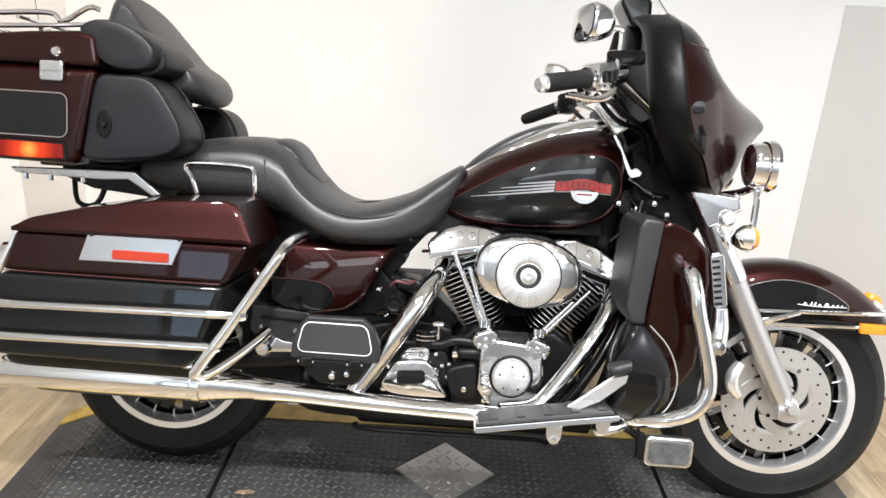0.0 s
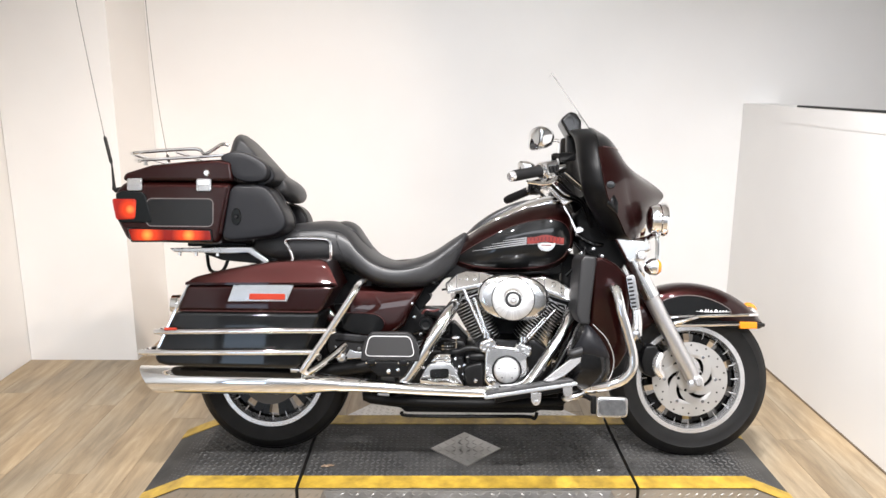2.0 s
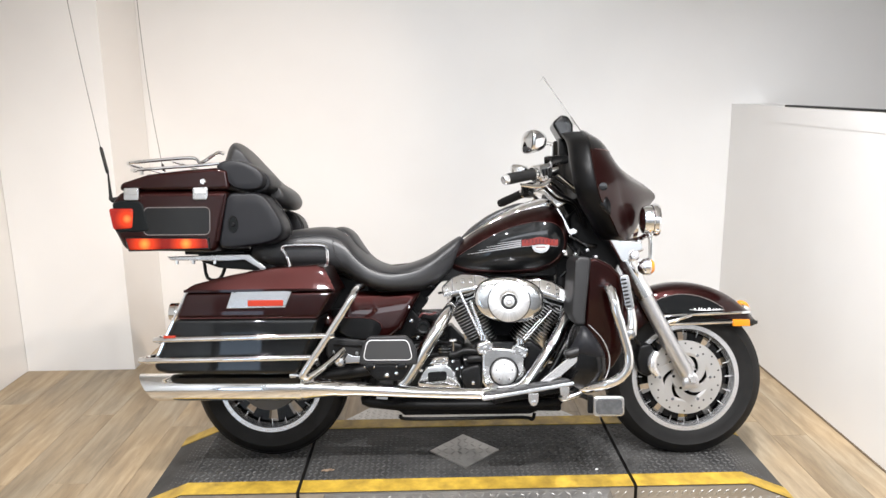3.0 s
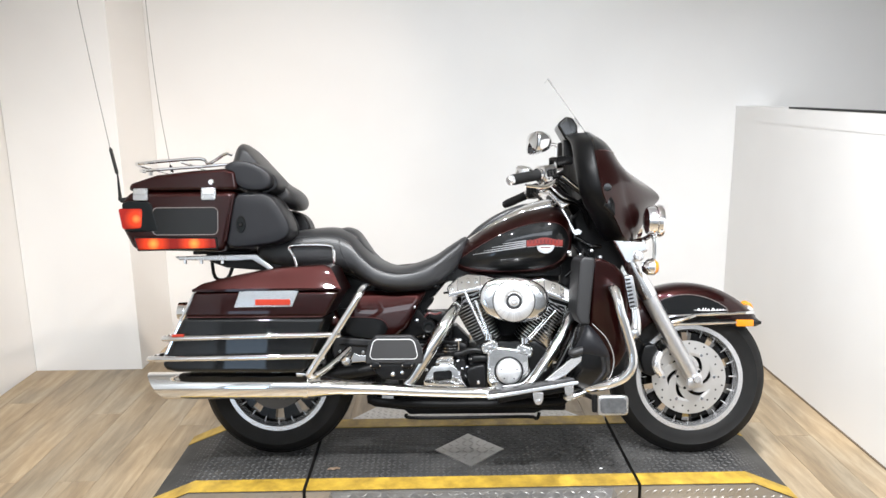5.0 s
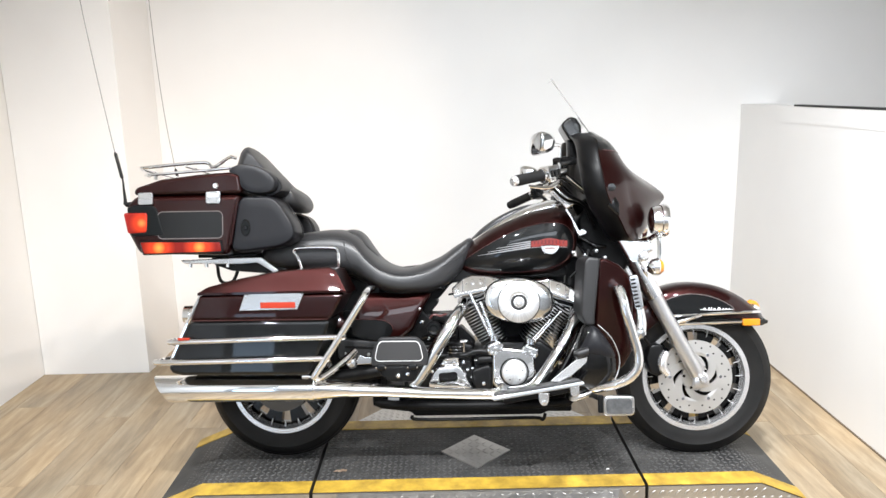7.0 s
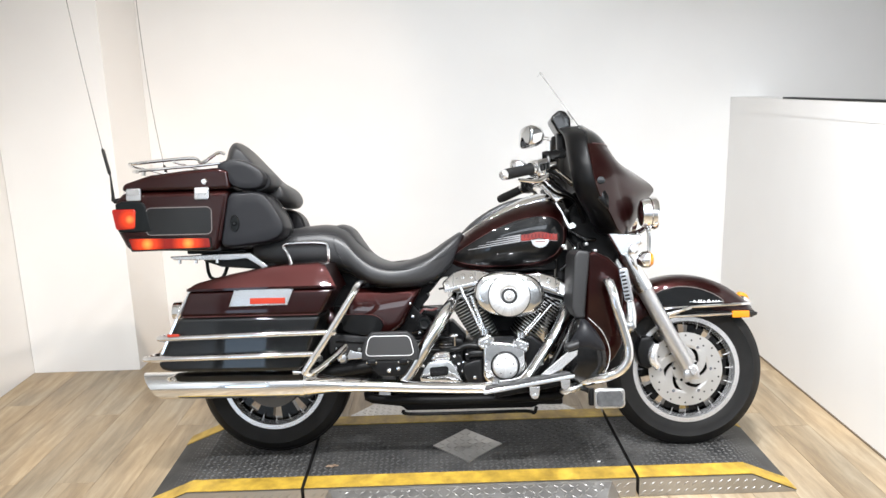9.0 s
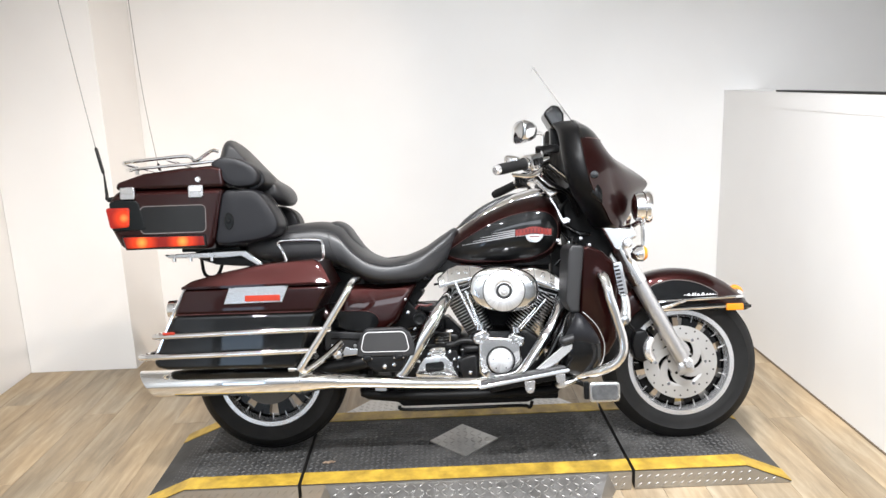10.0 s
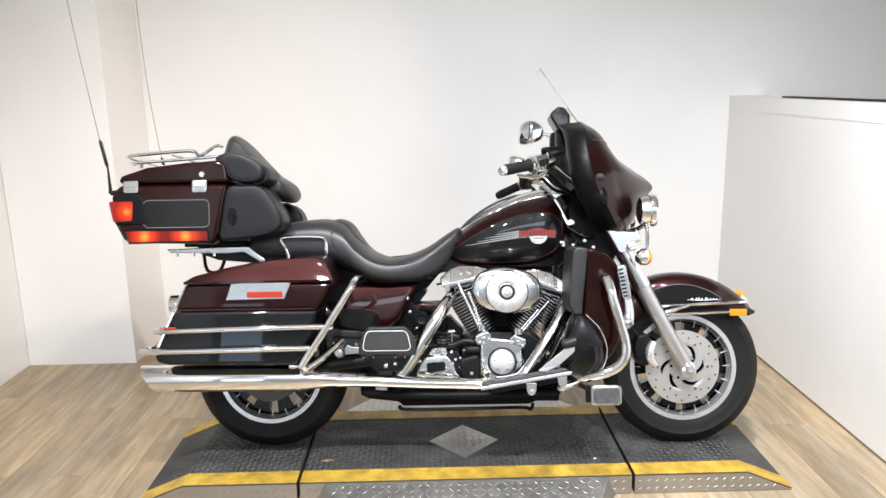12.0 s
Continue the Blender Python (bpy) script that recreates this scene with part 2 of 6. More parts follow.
def glow(m, spots, reach, low, high):
    """A lit lens: red all over, orange where the bulbs sit behind it."""
    co = m.node_tree.nodes.new("ShaderNodeTexCoord")
    prev = None
    for spot in spots:
        near = node(m, "ShaderNodeVectorMath")
        near.operation = "DISTANCE"
        near.inputs[1].default_value = spot
        link(m, co.outputs["Object"], near.inputs[0])
        out = near.outputs["Value"]
        if prev is not None:
            least = node(m, "ShaderNodeMath")
            least.operation = "MINIMUM"
            link(m, prev, least.inputs[0])
            link(m, out, least.inputs[1])
            out = least.outputs[0]
        prev = out
    mr = node(m, "ShaderNodeMapRange")
    mr.inputs["From Max"].default_value = reach
    link(m, prev, mr.inputs["Value"])
    ramp = m.node_tree.nodes.new("ShaderNodeValToRGB")
    ramp.color_ramp.elements[0].color, ramp.color_ramp.elements[1].color = (*high, 1), (*low, 1)
    ramp.color_ramp.elements.new(0.4).color = (0.75, 0.05, 0.006, 1)
    link(m, mr.outputs[0], ramp.inputs[0])
    link(m, ramp.outputs[0], shader(m).inputs["Emission Color"])
    shader(m).inputs["Emission Strength"].default_value = 1.4


glow(GLOWLENS, [(-1.11, s * 0.3, 0.812) for s in (-1, 1)] + [(-0.965, s * 0.3, 0.812) for s in (-1, 1)], 0.06, (0.14, 0.003, 0.001), (1.0, 0.45, 0.07))
GLOWLENS2 = material("lit_tail_lens", (0.08, 0.004, 0.002), 0.25, 0.0, 0.2, 0.3)
glow(GLOWLENS2, [(-1.17, s * 0.3, 0.9) for s in (-1, 1)], 0.045, (0.24, 0.01, 0.007), (1.0, 0.4, 0.08))
PLATEBAR = material("worn_tread_steel", (0.42, 0.41, 0.39), 0.42, 1.0)
mottle(RUBBER, (0.0045, 0.0045, 0.0048), (0.011, 0.0108, 0.0104), 7, 8)
rough_noise(RUBBER, 12, 0.5, 0.7)
rough_noise(PLATE, 30, 0.3, 0.6)
bumpy(MAT, 400, 0.3, 0.001)
mottle(MAT, (0.018, 0.018, 0.0182), (0.066, 0.064, 0.061), 5, 8)
mottle(YELLOW, (0.24, 0.15, 0.018), (0.58, 0.38, 0.045), 16, 10)


# ---- mesh helpers ----
def level(me, angle):
    """Weighs each corner's normal by the area of the faces round it, so that large flat faces stay flat beside rounded edges."""
    nf = len(me.polygons)
    area, normal = np.zeros(nf), np.zeros(nf * 3)
    me.polygons.foreach_get("area", area)
    me.polygons.foreach_get("normal", normal)
    normal = normal.reshape(-1, 3)
    if nf < 3 or area.max() < 12 * np.median(area):
        return
    round_vertex = collections.defaultdict(list)
    for poly in me.polygons:
        for v in poly.vertices:
            round_vertex[v].append(poly.index)
    least = math.cos(angle)
    out = []
    for poly in me.polygons:
        n0 = normal[poly.index]
        for v in poly.vertices:
            near = round_vertex[v]
            ns = normal[near]
            k = (ns @ n0 > least) * area[near]
            n = k @ ns
            size = math.sqrt(n @ n)
            out.append(tuple(n / size) if size > 0 else tuple(n0))
    me.normals_split_custom_set(out)


def part(name, bm, mat, parent=None, label="", smooth=35):
    me = bpy.data.meshes.new(name)
    bmesh.ops.recalc_face_normals(bm, faces=bm.faces)
    bm.to_mesh(me)
    bm.free()
    me.materials.append(mat)
    if smooth:
        me.shade_smooth()
        me.set_sharp_from_angle(angle=radians(smooth))
        level(me, radians(smooth))
    ob = new(name, me)
    while parent is not None and parent.parent is not None and parent.parent.parent is not None:
        parent = parent.parent
    if parent is not None:
        ob.parent = parent
    if label:
        tagged(ob, label)
    return ob


def curve(pts, steps=6, closed=False):
    """Points along a smooth line through pts (Catmull-Rom); works on rows of any length."""
    p = [np.array(q, float) for q in pts]
    n = len(p)
    out = []
    last = n if closed else n - 1
    for i in range(last):
        a = p[(i - 1) % n] if closed or i > 0 else 2 * p[0] - p[1]
        b, c = p[i], p[(i + 1) % n]
        d = p[(i + 2) % n] if closed or i + 2 < n else 2 * p[-1] - p[-2]
        for k in range(steps):
            t = k / steps
            out.append(0.5 * (2 * b + (c - a) * t + (2 * a - 5 * b + 4 * c - d) * t * t + (3 * b - a - 3 * c + d) * t ** 3))
    if not closed:
        out.append(p[-1])
    return out


def skin(bm, rings, closed=True, caps=True):
    vs = [[bm.verts.new(tuple(q)) for q in r] for r in rings]
    n = len(vs[0])
    for a, b in zip(vs, vs[1:]):
        for i in range(n if closed else n - 1):
            j = (i + 1) % n
            bm.faces.new((a[i], a[j], b[j], b[i]))
    if caps:
        bm.faces.new(vs[0])
        bm.faces.new(vs[-1])
    return bm


def tube(pts, r, segs=10, smooth=6, bm=None, ends=True):
    """A round bar along pts; r is one radius, or one for each point."""
    bm = bm or bmesh.new()
    rr = r if isinstance(r, (list, tuple)) else [r] * len(pts)
    rows = [(*p, q) for p, q in zip(pts, rr)]
    rows = curve(rows, smooth) if smooth > 1 and len(rows) > 2 else [np.array(q, float) for q in rows]
    way = [Vector(rows[min(i + 1, len(rows) - 1)][:3] - rows[max(i - 1, 0)][:3]).normalized() for i in range(len(rows))]
    side = way[0].orthogonal().normalized()
    rings = []
    for row, w in zip(rows, way):
        side = (side - w * side.dot(w)).normalized()
        up = w.cross(side)
        c = Vector(row[:3])
        rings.append([c + (side * math.cos(a) + up * math.sin(a)) * row[3] for a in (2 * math.pi * k / segs for k in range(segs))])
    return skin(bm, rings, True, ends)


def lathe(profile, centre, axis=(0, 1, 0), segs=32, bm=None, arc=(0, 360)):
    """Turns a profile of (radius, height along axis) round the axis."""
    bm = bm or bmesh.new()
    w = Vector(axis).normalized()
    s = w.orthogonal().normalized()
    if abs(w.y) > 0.9:
        s = Vector((1, 0, 0))
    u = w.cross(s)
    full = arc[1] - arc[0] >= 360
    count = segs if full else segs + 1
    c = Vector(centre)
    rings = []
    for k in range(count):
        a = radians(arc[0] + (arc[1] - arc[0]) * k / segs)
        d = s * math.cos(a) + u * math.sin(a)
        rings.append([c + d * max(r, 0.0002) + w * h for r, h in profile])
    vs = [[bm.verts.new(q) for q in r] for r in rings]
    for k in range(count if full else count - 1):
        a, b = vs[k], vs[(k + 1) % count]
        for i in range(len(profile) - 1):
            bm.faces.new((a[i], a[i + 1], b[i + 1], b[i]))
    return bm


def slab(outline, y0, y1, bevel=0.004, segs=2, bm=None):
    """A plate with an outline of (x, z), from y0 to y1, its edges rounded."""
    own = bmesh.new()
    a = [own.verts.new((x, y0, z)) for x, z in outline]
    b = [own.verts.new((x, y1, z)) for x, z in outline]
    n = len(outline)
    own.faces.new(a)
    own.faces.new(b)
    for i in range(n):
        own.faces.new((a[i], a[(i + 1) % n], b[(i + 1) % n], b[i]))
    bmesh.ops.recalc_face_normals(own, faces=own.faces)
    if bevel:
        rim = [e for e in own.edges if len(e.link_faces) == 2 and e.calc_face_angle(0) > 0.6]
        bmesh.ops.bevel(own, geom=rim, offset=bevel, segments=segs, profile=0.5, affect="EDGES", clamp_overlap=True)
    if bm is None:
        return own
    me = bpy.data.meshes.new("tmp")
    own.to_mesh(me)
    own.free()
    bm.from_mesh(me)
    bpy.data.meshes.remove(me)
    return bm


def block(lo, hi, bevel=0.004, segs=2, bm=None):
    return slab([(lo[0], lo[2]), (hi[0], lo[2]), (hi[0], hi[2]), (lo[0], hi[2])], lo[1], hi[1], bevel, segs, bm)


def turned(bm, m):
    bmesh.ops.transform(bm, matrix=m, verts=bm.verts)
    return bm


def rounded(x0, z0, x1, z1, r, segs=4):
    """Outline of a rectangle with round corners."""
    out = []
    for cx, cz, a0 in ((x1 - r, z1 - r, 0), (x0 + r, z1 - r, 90), (x0 + r, z0 + r, 180), (x1 - r, z0 + r, 270)):
        for k in range(segs + 1):
            a = radians(a0 + 90 * k / segs)
            out.append((cx + r * math.cos(a), cz + r * math.sin(a)))
    return out


def ring_section(x, zb, zt, w, n, count=28, yc=0.0):
    zc, h = (zb + zt) / 2, (zt - zb) / 2
    out = []
    for k in range(count):
        a = 2 * math.pi * k / count
        c, s = math.cos(a), math.sin(a)
        out.append((x, yc + w * math.copysign(abs(c) ** (2 / n), c), zc + h * math.copysign(abs(s) ** (2 / n), s)))
    return out


def loft_x(rows, n=2.5, count=28, steps=5, yc=0.0, bm=None):
    """A body along x through rows of (x, bottom, top, half width), with superelliptic sections."""
    rows = curve(rows, steps)
    return skin(bm or bmesh.new(), [ring_section(r[0], r[1], r[2], max(r[3], 0.002), n, count, yc) for r in rows])


def pillow(outline, y0, y1, round_off=0.18, steps=16, power=3.0):
    """A padded cushion with a smooth outline of (x, z), domed towards both sides y0 and y1."""
    ring = [(p[0], p[1]) for p in curve(outline, 4, True)]
    cx, cz = sum(p[0] for p in ring) / len(ring), sum(p[1] for p in ring) / len(ring)
    rings = []
    for k in range(steps + 1):
        a = math.pi * (k / steps - 0.5) * 0.985
        u = math.copysign(abs(math.sin(a)) ** 0.6, math.sin(a))
        f = 1 - round_off * (1 - max(1 - abs(u) ** power, 0.0) ** (1 / power))
        y = (y0 + y1) / 2 + (y1 - y0) / 2 * u
        rings.append([(cx + (x - cx) * f, y, cz + (z - cz) * f) for x, z in ring])
    for rr in (0.6, 0.2):
        rings.insert(0, [(cx + (q[0] - cx) * rr, y0, cz + (q[2] - cz) * rr) for q in rings[-1]])
        rings.append([(cx + (q[0] - cx) * rr, y1, cz + (q[2] - cz) * rr) for q in rings[len(rings) - 1 if rr > 0.5 else -2]])
    return skin(bmesh.new(), rings)


def leaned(bm, s, z0, k):
    """Draws a side panel in towards the bike below z0."""
    for v in bm.verts:
        v.co.y += s * k * (v.co.z - z0)
    return bm


# ---- the booth ----
def wall_box(name, lo, hi, mat, label):
    ob = part(name, block(lo, hi, 0.0), mat, smooth=0)
    return tagged(ob, label, "wall", kind="structure")


BACK = 1.6
wall_box("wall_north", (-4.2, BACK, FLOOR), (4.4, BACK + 0.15, CEIL), WALL, "smooth white painted back wall of the photo booth")
wall_box("wall_pier", (-2.27, 1.11, FLOOR), (-1.705, BACK - 0.003, CEIL), WALL, "white painted boxed-out pier in the corner")
wall_box("wall_west", (-2.42, -4.2, FLOOR), (-2.273, BACK - 0.003, CEIL), WALL, "smooth white painted side wall")
wall_box("wall_east_low", (1.603, -1.6, FLOOR), (1.74, BACK - 0.003, 1.1884), WALL, "white painted half-height partition wall")
# shadow gap at the wall foot, with its grime, put in as a strip
wall_box("trim", (1.598, -1.6, FLOOR + 0.0005), (1.6028, BACK - 0.004, FLOOR + 0.007), GROOVE, "dark strip for the shadow gap and grime along the half wall")
wall_box("wall_cap", (1.6015, -1.62, 1.1885), (1.80, BACK - 0.003, 1.268), WALL, "white painted cap board along the half wall")
wall_box("wall_east_far", (4.25, -4.2, FLOOR), (4.4, BACK - 0.003, CEIL), BACKROOM, "grey wall of the room beyond the partition")
# added out of view: a greyer band for chrome and paint to mirror
wall_box("wainscot", (-2.27, -4.2, FLOOR), (4.25, -4.17, 1.38), BANDGREY, "unseen mid grey panel behind the camera, added for chrome to mirror")
wall_box("wall_south", (-2.42, -4.35, FLOOR), (4.4, -4.203, CEIL), BACKROOM, "grey painted wall of the workshop")
wall_box("cap_rail", (1.6, -1.55, 1.2685), (1.65, 0.96, 1.2765), BLACKSATIN, "thin black rail lying on the half wall cap")
tagged(part("ceiling", block((-2.42, -4.35, CEIL), (4.4, BACK + 0.15, CEIL + 0.1), 0), CEILING, smooth=0), "off-white painted ceiling", "ceiling", kind="structure")
floor = tagged(part("floor", block((-2.42, -4.35, FLOOR - 0.1), (4.4, BACK + 0.15, FLOOR - 0.005), 0), GROOVE, smooth=0), "worn light brown wood-look plank floor", "floor", kind="structure")

# ---- the low wheel platform ----
platform = tagged(new("platform"), "low black tread platform with yellow edge stripes and steel skirts", "platform")
FLAT, TOE, HALF, CRACK = 1.0, 1.165, 0.285, 0.593


def deck(x0, x1):
    pts = [(x0, 0.0), (x1, 0.0)]
    if x0 < -CRACK - 0.1:
        pts = [(-TOE, FLOOR + 0.004), (-FLAT, 0.0), (x1, 0.0)]
    elif x1 > CRACK + 0.1:
        pts = [(x0, 0.0), (FLAT, 0.0), (TOE, FLOOR + 0.004)]
    low = [(pts[-1][0], FLOOR + 0.002), (pts[0][0], FLOOR + 0.002)]
    if x0 < -CRACK - 0.1:
        low = [low[0]]
    elif x1 > CRACK + 0.1:
        low = [low[1]]
    return pts, low


for x0, x1 in ((-TOE, -CRACK - 0.006), (-CRACK + 0.006, CRACK - 0.006), (CRACK + 0.006, TOE)):
    pts, low = deck(x0, x1)
    part("deck", slab(pts + low, -HALF, HALF, 0), MAT, platform, "black rubber tread deck", smooth=0)
    for side in (-1, 1):
        y0, y1 = sorted((side * (HALF + 0.0005), side * 0.207))
        top = [(x, z + 0.003) for x, z in pts]
        part("stripe", slab(top + [(x, z + 0.0005) for x, z in reversed(pts)], y0, y1, 0), YELLOW, platform, "worn yellow safety stripe", smooth=0)
        y0, y1 = sorted((side * (HALF + 0.001), side * (HALF + 0.005)))
        part("skirt", slab([(x, z - 0.003) for x, z in pts] + low, y0, y1, 0), PLATE, platform, "diamond plate steel skirt", smooth=0)
q = 0.135
part("diamond_inlay", turned(slab([(-q, 0), (0, -q), (q, 0), (0, q)], -0.003, 0.003, 0.001), pose(0.003, -0.006, 0.002, 90)), PLATE, platform, "diamond-shaped steel tread plate")
for side in (-1, 1):
    bm = bmesh.new()
    v = [bm.verts.new(p) for p in ((-0.5, side * 0.292, -0.006), (0.5, side * 0.292, -0.006), (0.36, side * 0.62, FLOOR + 0.004), (-0.36, side * 0.62, FLOOR + 0.004), (0.53, side * 0.292, FLOOR + 0.002), (-0.53, side * 0.292, FLOOR + 0.002))]
    for f in ((0, 1, 2, 3), (1, 4, 2), (0, 3, 5), (0, 5, 4, 1), (5, 3, 2, 4)):
        bm.faces.new([v[i] for i in f])
    part("ramp", bm, PLATE, platform, "diamond plate steel side ramp", smooth=0)


# ---- the touring motorcycle, leaning on its stand; x ahead, y to its left, z up ----
bike = tagged(new("motorcycle"), "maroon and charcoal touring motorcycle with chrome trim leaning on its stand", "motorcycle")
bike.matrix_world = pose(0, 0, 0, -12, 0, -1.8)
FX, FZ, RX, RZ = 0.842, 0.289, -0.735, 0.291
TYRE, RIM = 0.295, 0.2


def arc_block(c, r0, r1, h0, h1, a0, a1, steps=6, bm=None):
    """A curved block round the y axis at c, between two radii, two heights and two angles."""
    rings = []
    for k in range(steps + 1):
        a = radians(a0 + (a1 - a0) * k / steps)
        d = Vector((math.cos(a), 0, math.sin(a)))
        rings.append([Vector(c) + d * r + Vector((0, h, 0)) for r, h in ((r0, h0), (r1, h0), (r1, h1), (r0, h1))])
    return skin(bm or bmesh.new(), rings)


def repeat(ob, parent, centre, count, axis="Y"):
    """Copies of a part round an axis through centre; all share one mesh."""
    for k in range(1, count):
        o = ob.copy()
        scene.collection.objects.link(o)
        o.parent = parent
        o.matrix_basis = Matrix.Translation(centre) @ Matrix.Rotation(2 * math.pi * k / count, 4, axis) @ Matrix.Translation(-Vector(centre))


def wheel(name, label, x, z, w):
    c = (x, 0, z)
    hub = part(name, lathe([(0.012, -0.062), (0.042, -0.06), (0.05, -0.05), (0.05, 0.05), (0.042, 0.06), (0.012, 0.062)], c, segs=28), BLACKGLOSS, bike, label)
    prof = [(RIM - 0.012, -w + 0.012), (RIM + 0.004, -w + 0.004), (RIM + 0.03, -w - 0.003), (RIM + 0.05, -w - 0.003), (RIM + 0.053, -w - 0.0045), (RIM + 0.056, -w - 0.0025),
            (TYRE - 0.028, -w + 0.006), (TYRE - 0.014, -w + 0.018), (TYRE - 0.006, -0.031), (TYRE - 0.006, -0.027), (TYRE - 0.001, -0.025), (TYRE, -0.006), (TYRE - 0.005, -0.003)]
    prof = prof + [(r, -h) for r, h in reversed(prof)]
    tyre = part("tyre", lathe(prof, c, segs=80), RUBBER, hub, "black road tyre with grooved tread")
    for s in (-1, 1):
        part("rim_lip", lathe([(RIM - 0.027, s * (w - 0.03)), (RIM - 0.021, s * (w - 0.02)), (RIM - 0.019, s * (w - 0.008)), (RIM - 0.015, s * (w - 0.002)), (RIM + 0.001, s * (w - 0.002)), (RIM + 0.004, s * (w - 0.008)), (RIM + 0.003, s * (w - 0.02))], c, segs=72), BRUSHED, hub, "polished aluminium rim lip")
    part("barrel", lathe([(RIM - 0.03, -w + 0.03), (RIM - 0.036, 0), (RIM - 0.03, w - 0.03), (RIM - 0.022, w - 0.03), (RIM - 0.022, -w + 0.03)], c, segs=56), BLACKGLOSS, hub, "gloss black inner rim")
    part("wheel_disc", lathe([(0.048, -0.022), (0.118, -0.018), (0.118, 0.018), (0.048, 0.022)], c, segs=48), BLACKGLOSS, hub)
    spoke = part("spoke", arc_block(c, 0.117, RIM - 0.034, -0.02, 0.02, -11.5, 11.5, 5), BLACKGLOSS, hub)
    repeat(spoke, hub, c, 10)
    rib = part("rib", block((x + RIM - 0.044, -w + 0.024, z - 0.0016), (x + RIM - 0.018, -w + 0.032, z + 0.0016), 0.001, 1), BRUSHED, hub)
    repeat(rib, hub, c, 20)
    return hub


def brake_disc(hub, c, y, r):
    part("brake_disc", lathe([(r * 0.655, y), (r, y), (r, y + 0.005), (r * 0.655, y + 0.005), (r * 0.655, y)], c, segs=64), STEEL, hub, "drilled steel brake disc")
    part("disc_ring", lathe([(r * 0.595, y + 0.001), (r * 0.67, y - 0.001), (r * 0.67, y + 0.006), (r * 0.595, y + 0.006), (r * 0.595, y + 0.001)], c, segs=40), STEEL, hub)
    part("disc_hub", lathe([(0.014, y - 0.004), (r * 0.36, y - 0.004), (r * 0.38, y + 0.006), (0.014, y + 0.006)], c, segs=32), STEEL, hub)
    rings = []
    for k in range(7):
        t = k / 6
        rr, a = r * (0.35 + 0.3 * t), radians(52 * t)
        d1 = Vector((math.cos(a), 0, math.sin(a)))
        n1 = Vector((-math.sin(a), 0, math.cos(a)))
        p = Vector(c) + d1 * rr
        side = (n1 * 0.9 - d1 * 0.3).normalized() * (0.0145 + 0.0055 * t)
        rings.append([p - side + Vector((0, y - 0.002, 0)), p + side + Vector((0, y - 0.002, 0)), p + side + Vector((0, y + 0.005, 0)), p - side + Vector((0, y + 0.005, 0))])
    arm = part("disc_arm", skin(bmesh.new(), rings), STEEL, hub)
    repeat(arm, hub, c, 6)
    vent = part("hub_hole", lathe([(0.0, y - 0.0048), (0.0055, y - 0.0048), (0.0055, y)], (c[0] + r * 0.27, 0, c[2] + r * 0.16), segs=12), DEEPBLACK, hub)
    repeat(vent, hub, c, 5)
    bob = part("disc_bobbin", lathe([(0.0, y - 0.002), (0.006, y - 0.002), (0.0065, y + 0.006)], (c[0] + r * 0.68, 0, c[2]), segs=10), CHROME, hub)
    repeat(bob, hub, c, 6)
    hole = part("disc_hole", lathe([(0.0, y - 0.0004), (0.0035, y - 0.0004), (0.0035, y + 0.001)], (c[0] + r * 0.8, 0, c[2]), segs=8), BLACKSATIN, hub)
    repeat(hole, hub, c, 14)
    hole = part("disc_hole", lathe([(0.0, y - 0.0004), (0.0035, y - 0.0004), (0.0035, y + 0.001)], (c[0] + r * 0.92 * math.cos(0.2), 0, c[2] + r * 0.92 * math.sin(0.2)), segs=8), BLACKSATIN, hub)
    repeat(hole, hub, c, 14)


fwheel = wheel("front_wheel", "black slotted front wheel with polished lip", FX, FZ, 0.06)
rwheel = wheel("rear_wheel", "black slotted rear wheel with polished lip", RX, RZ, 0.062)
brake_disc(fwheel, (FX - 0.01, 0, FZ + 0.006), -0.082, 0.138)
part("brake_disc", lathe([(0.05, -0.082), (0.112, -0.082), (0.112, -0.077), (0.05, -0.077)], (RX, 0, RZ), segs=48), SHADESTEEL, rwheel, "steel rear brake disc with the bag's shade in its colour")
part("axle_nut", lathe([(0.0, -0.172), (0.012, -0.172), (0.016, -0.166), (0.016, -0.15), (0.024, -0.148), (0.026, -0.135), (0.026, -0.10)], (FX - 0.006, 0, FZ + 0.012), segs=20), BRUSHED, bike, "polished front axle nut")

# fork
for s in (-1, 1):
    leg = part("fork_slider", tube([(0.836, s * 0.13, 0.292), (0.826, s * 0.13, 0.312), (0.815, s * 0.13, 0.335), (0.72, s * 0.13, 0.512), (0.668, s * 0.13, 0.61)], [0.022, 0.026, 0.028, 0.028, 0.029], 20, 1), SILVER, bike, "silver fork slider")
    part("dust_cover", tube([(0.672, s * 0.13, 0.602), (0.655, s * 0.13, 0.634), (0.6, s * 0.13, 0.738)], [0.033, 0.033, 0.031], 20, 1), CHROME, leg, "chrome fork cover")
    part("fork_tube", tube([(0.6, s * 0.13, 0.738), (0.49, s * 0.13, 0.95)], 0.027, 16, 1), CHROME, leg)
    part("axle_clamp", block((0.805, s * 0.145 - 0.014, 0.268), (0.862, s * 0.145 + 0.014, 0.304), 0.008, 2), SILVER, leg)
part("nacelle", slab([(0.478, 0.893), (0.508, 0.902), (0.54, 0.86), (0.567, 0.824), (0.61, 0.813), (0.66, 0.809), (0.668, 0.775), (0.632, 0.757), (0.592, 0.715), (0.575, 0.735), (0.542, 0.797)], -0.158, 0.158, 0.01, 3), CHROME, bike, "chrome fork nacelle")
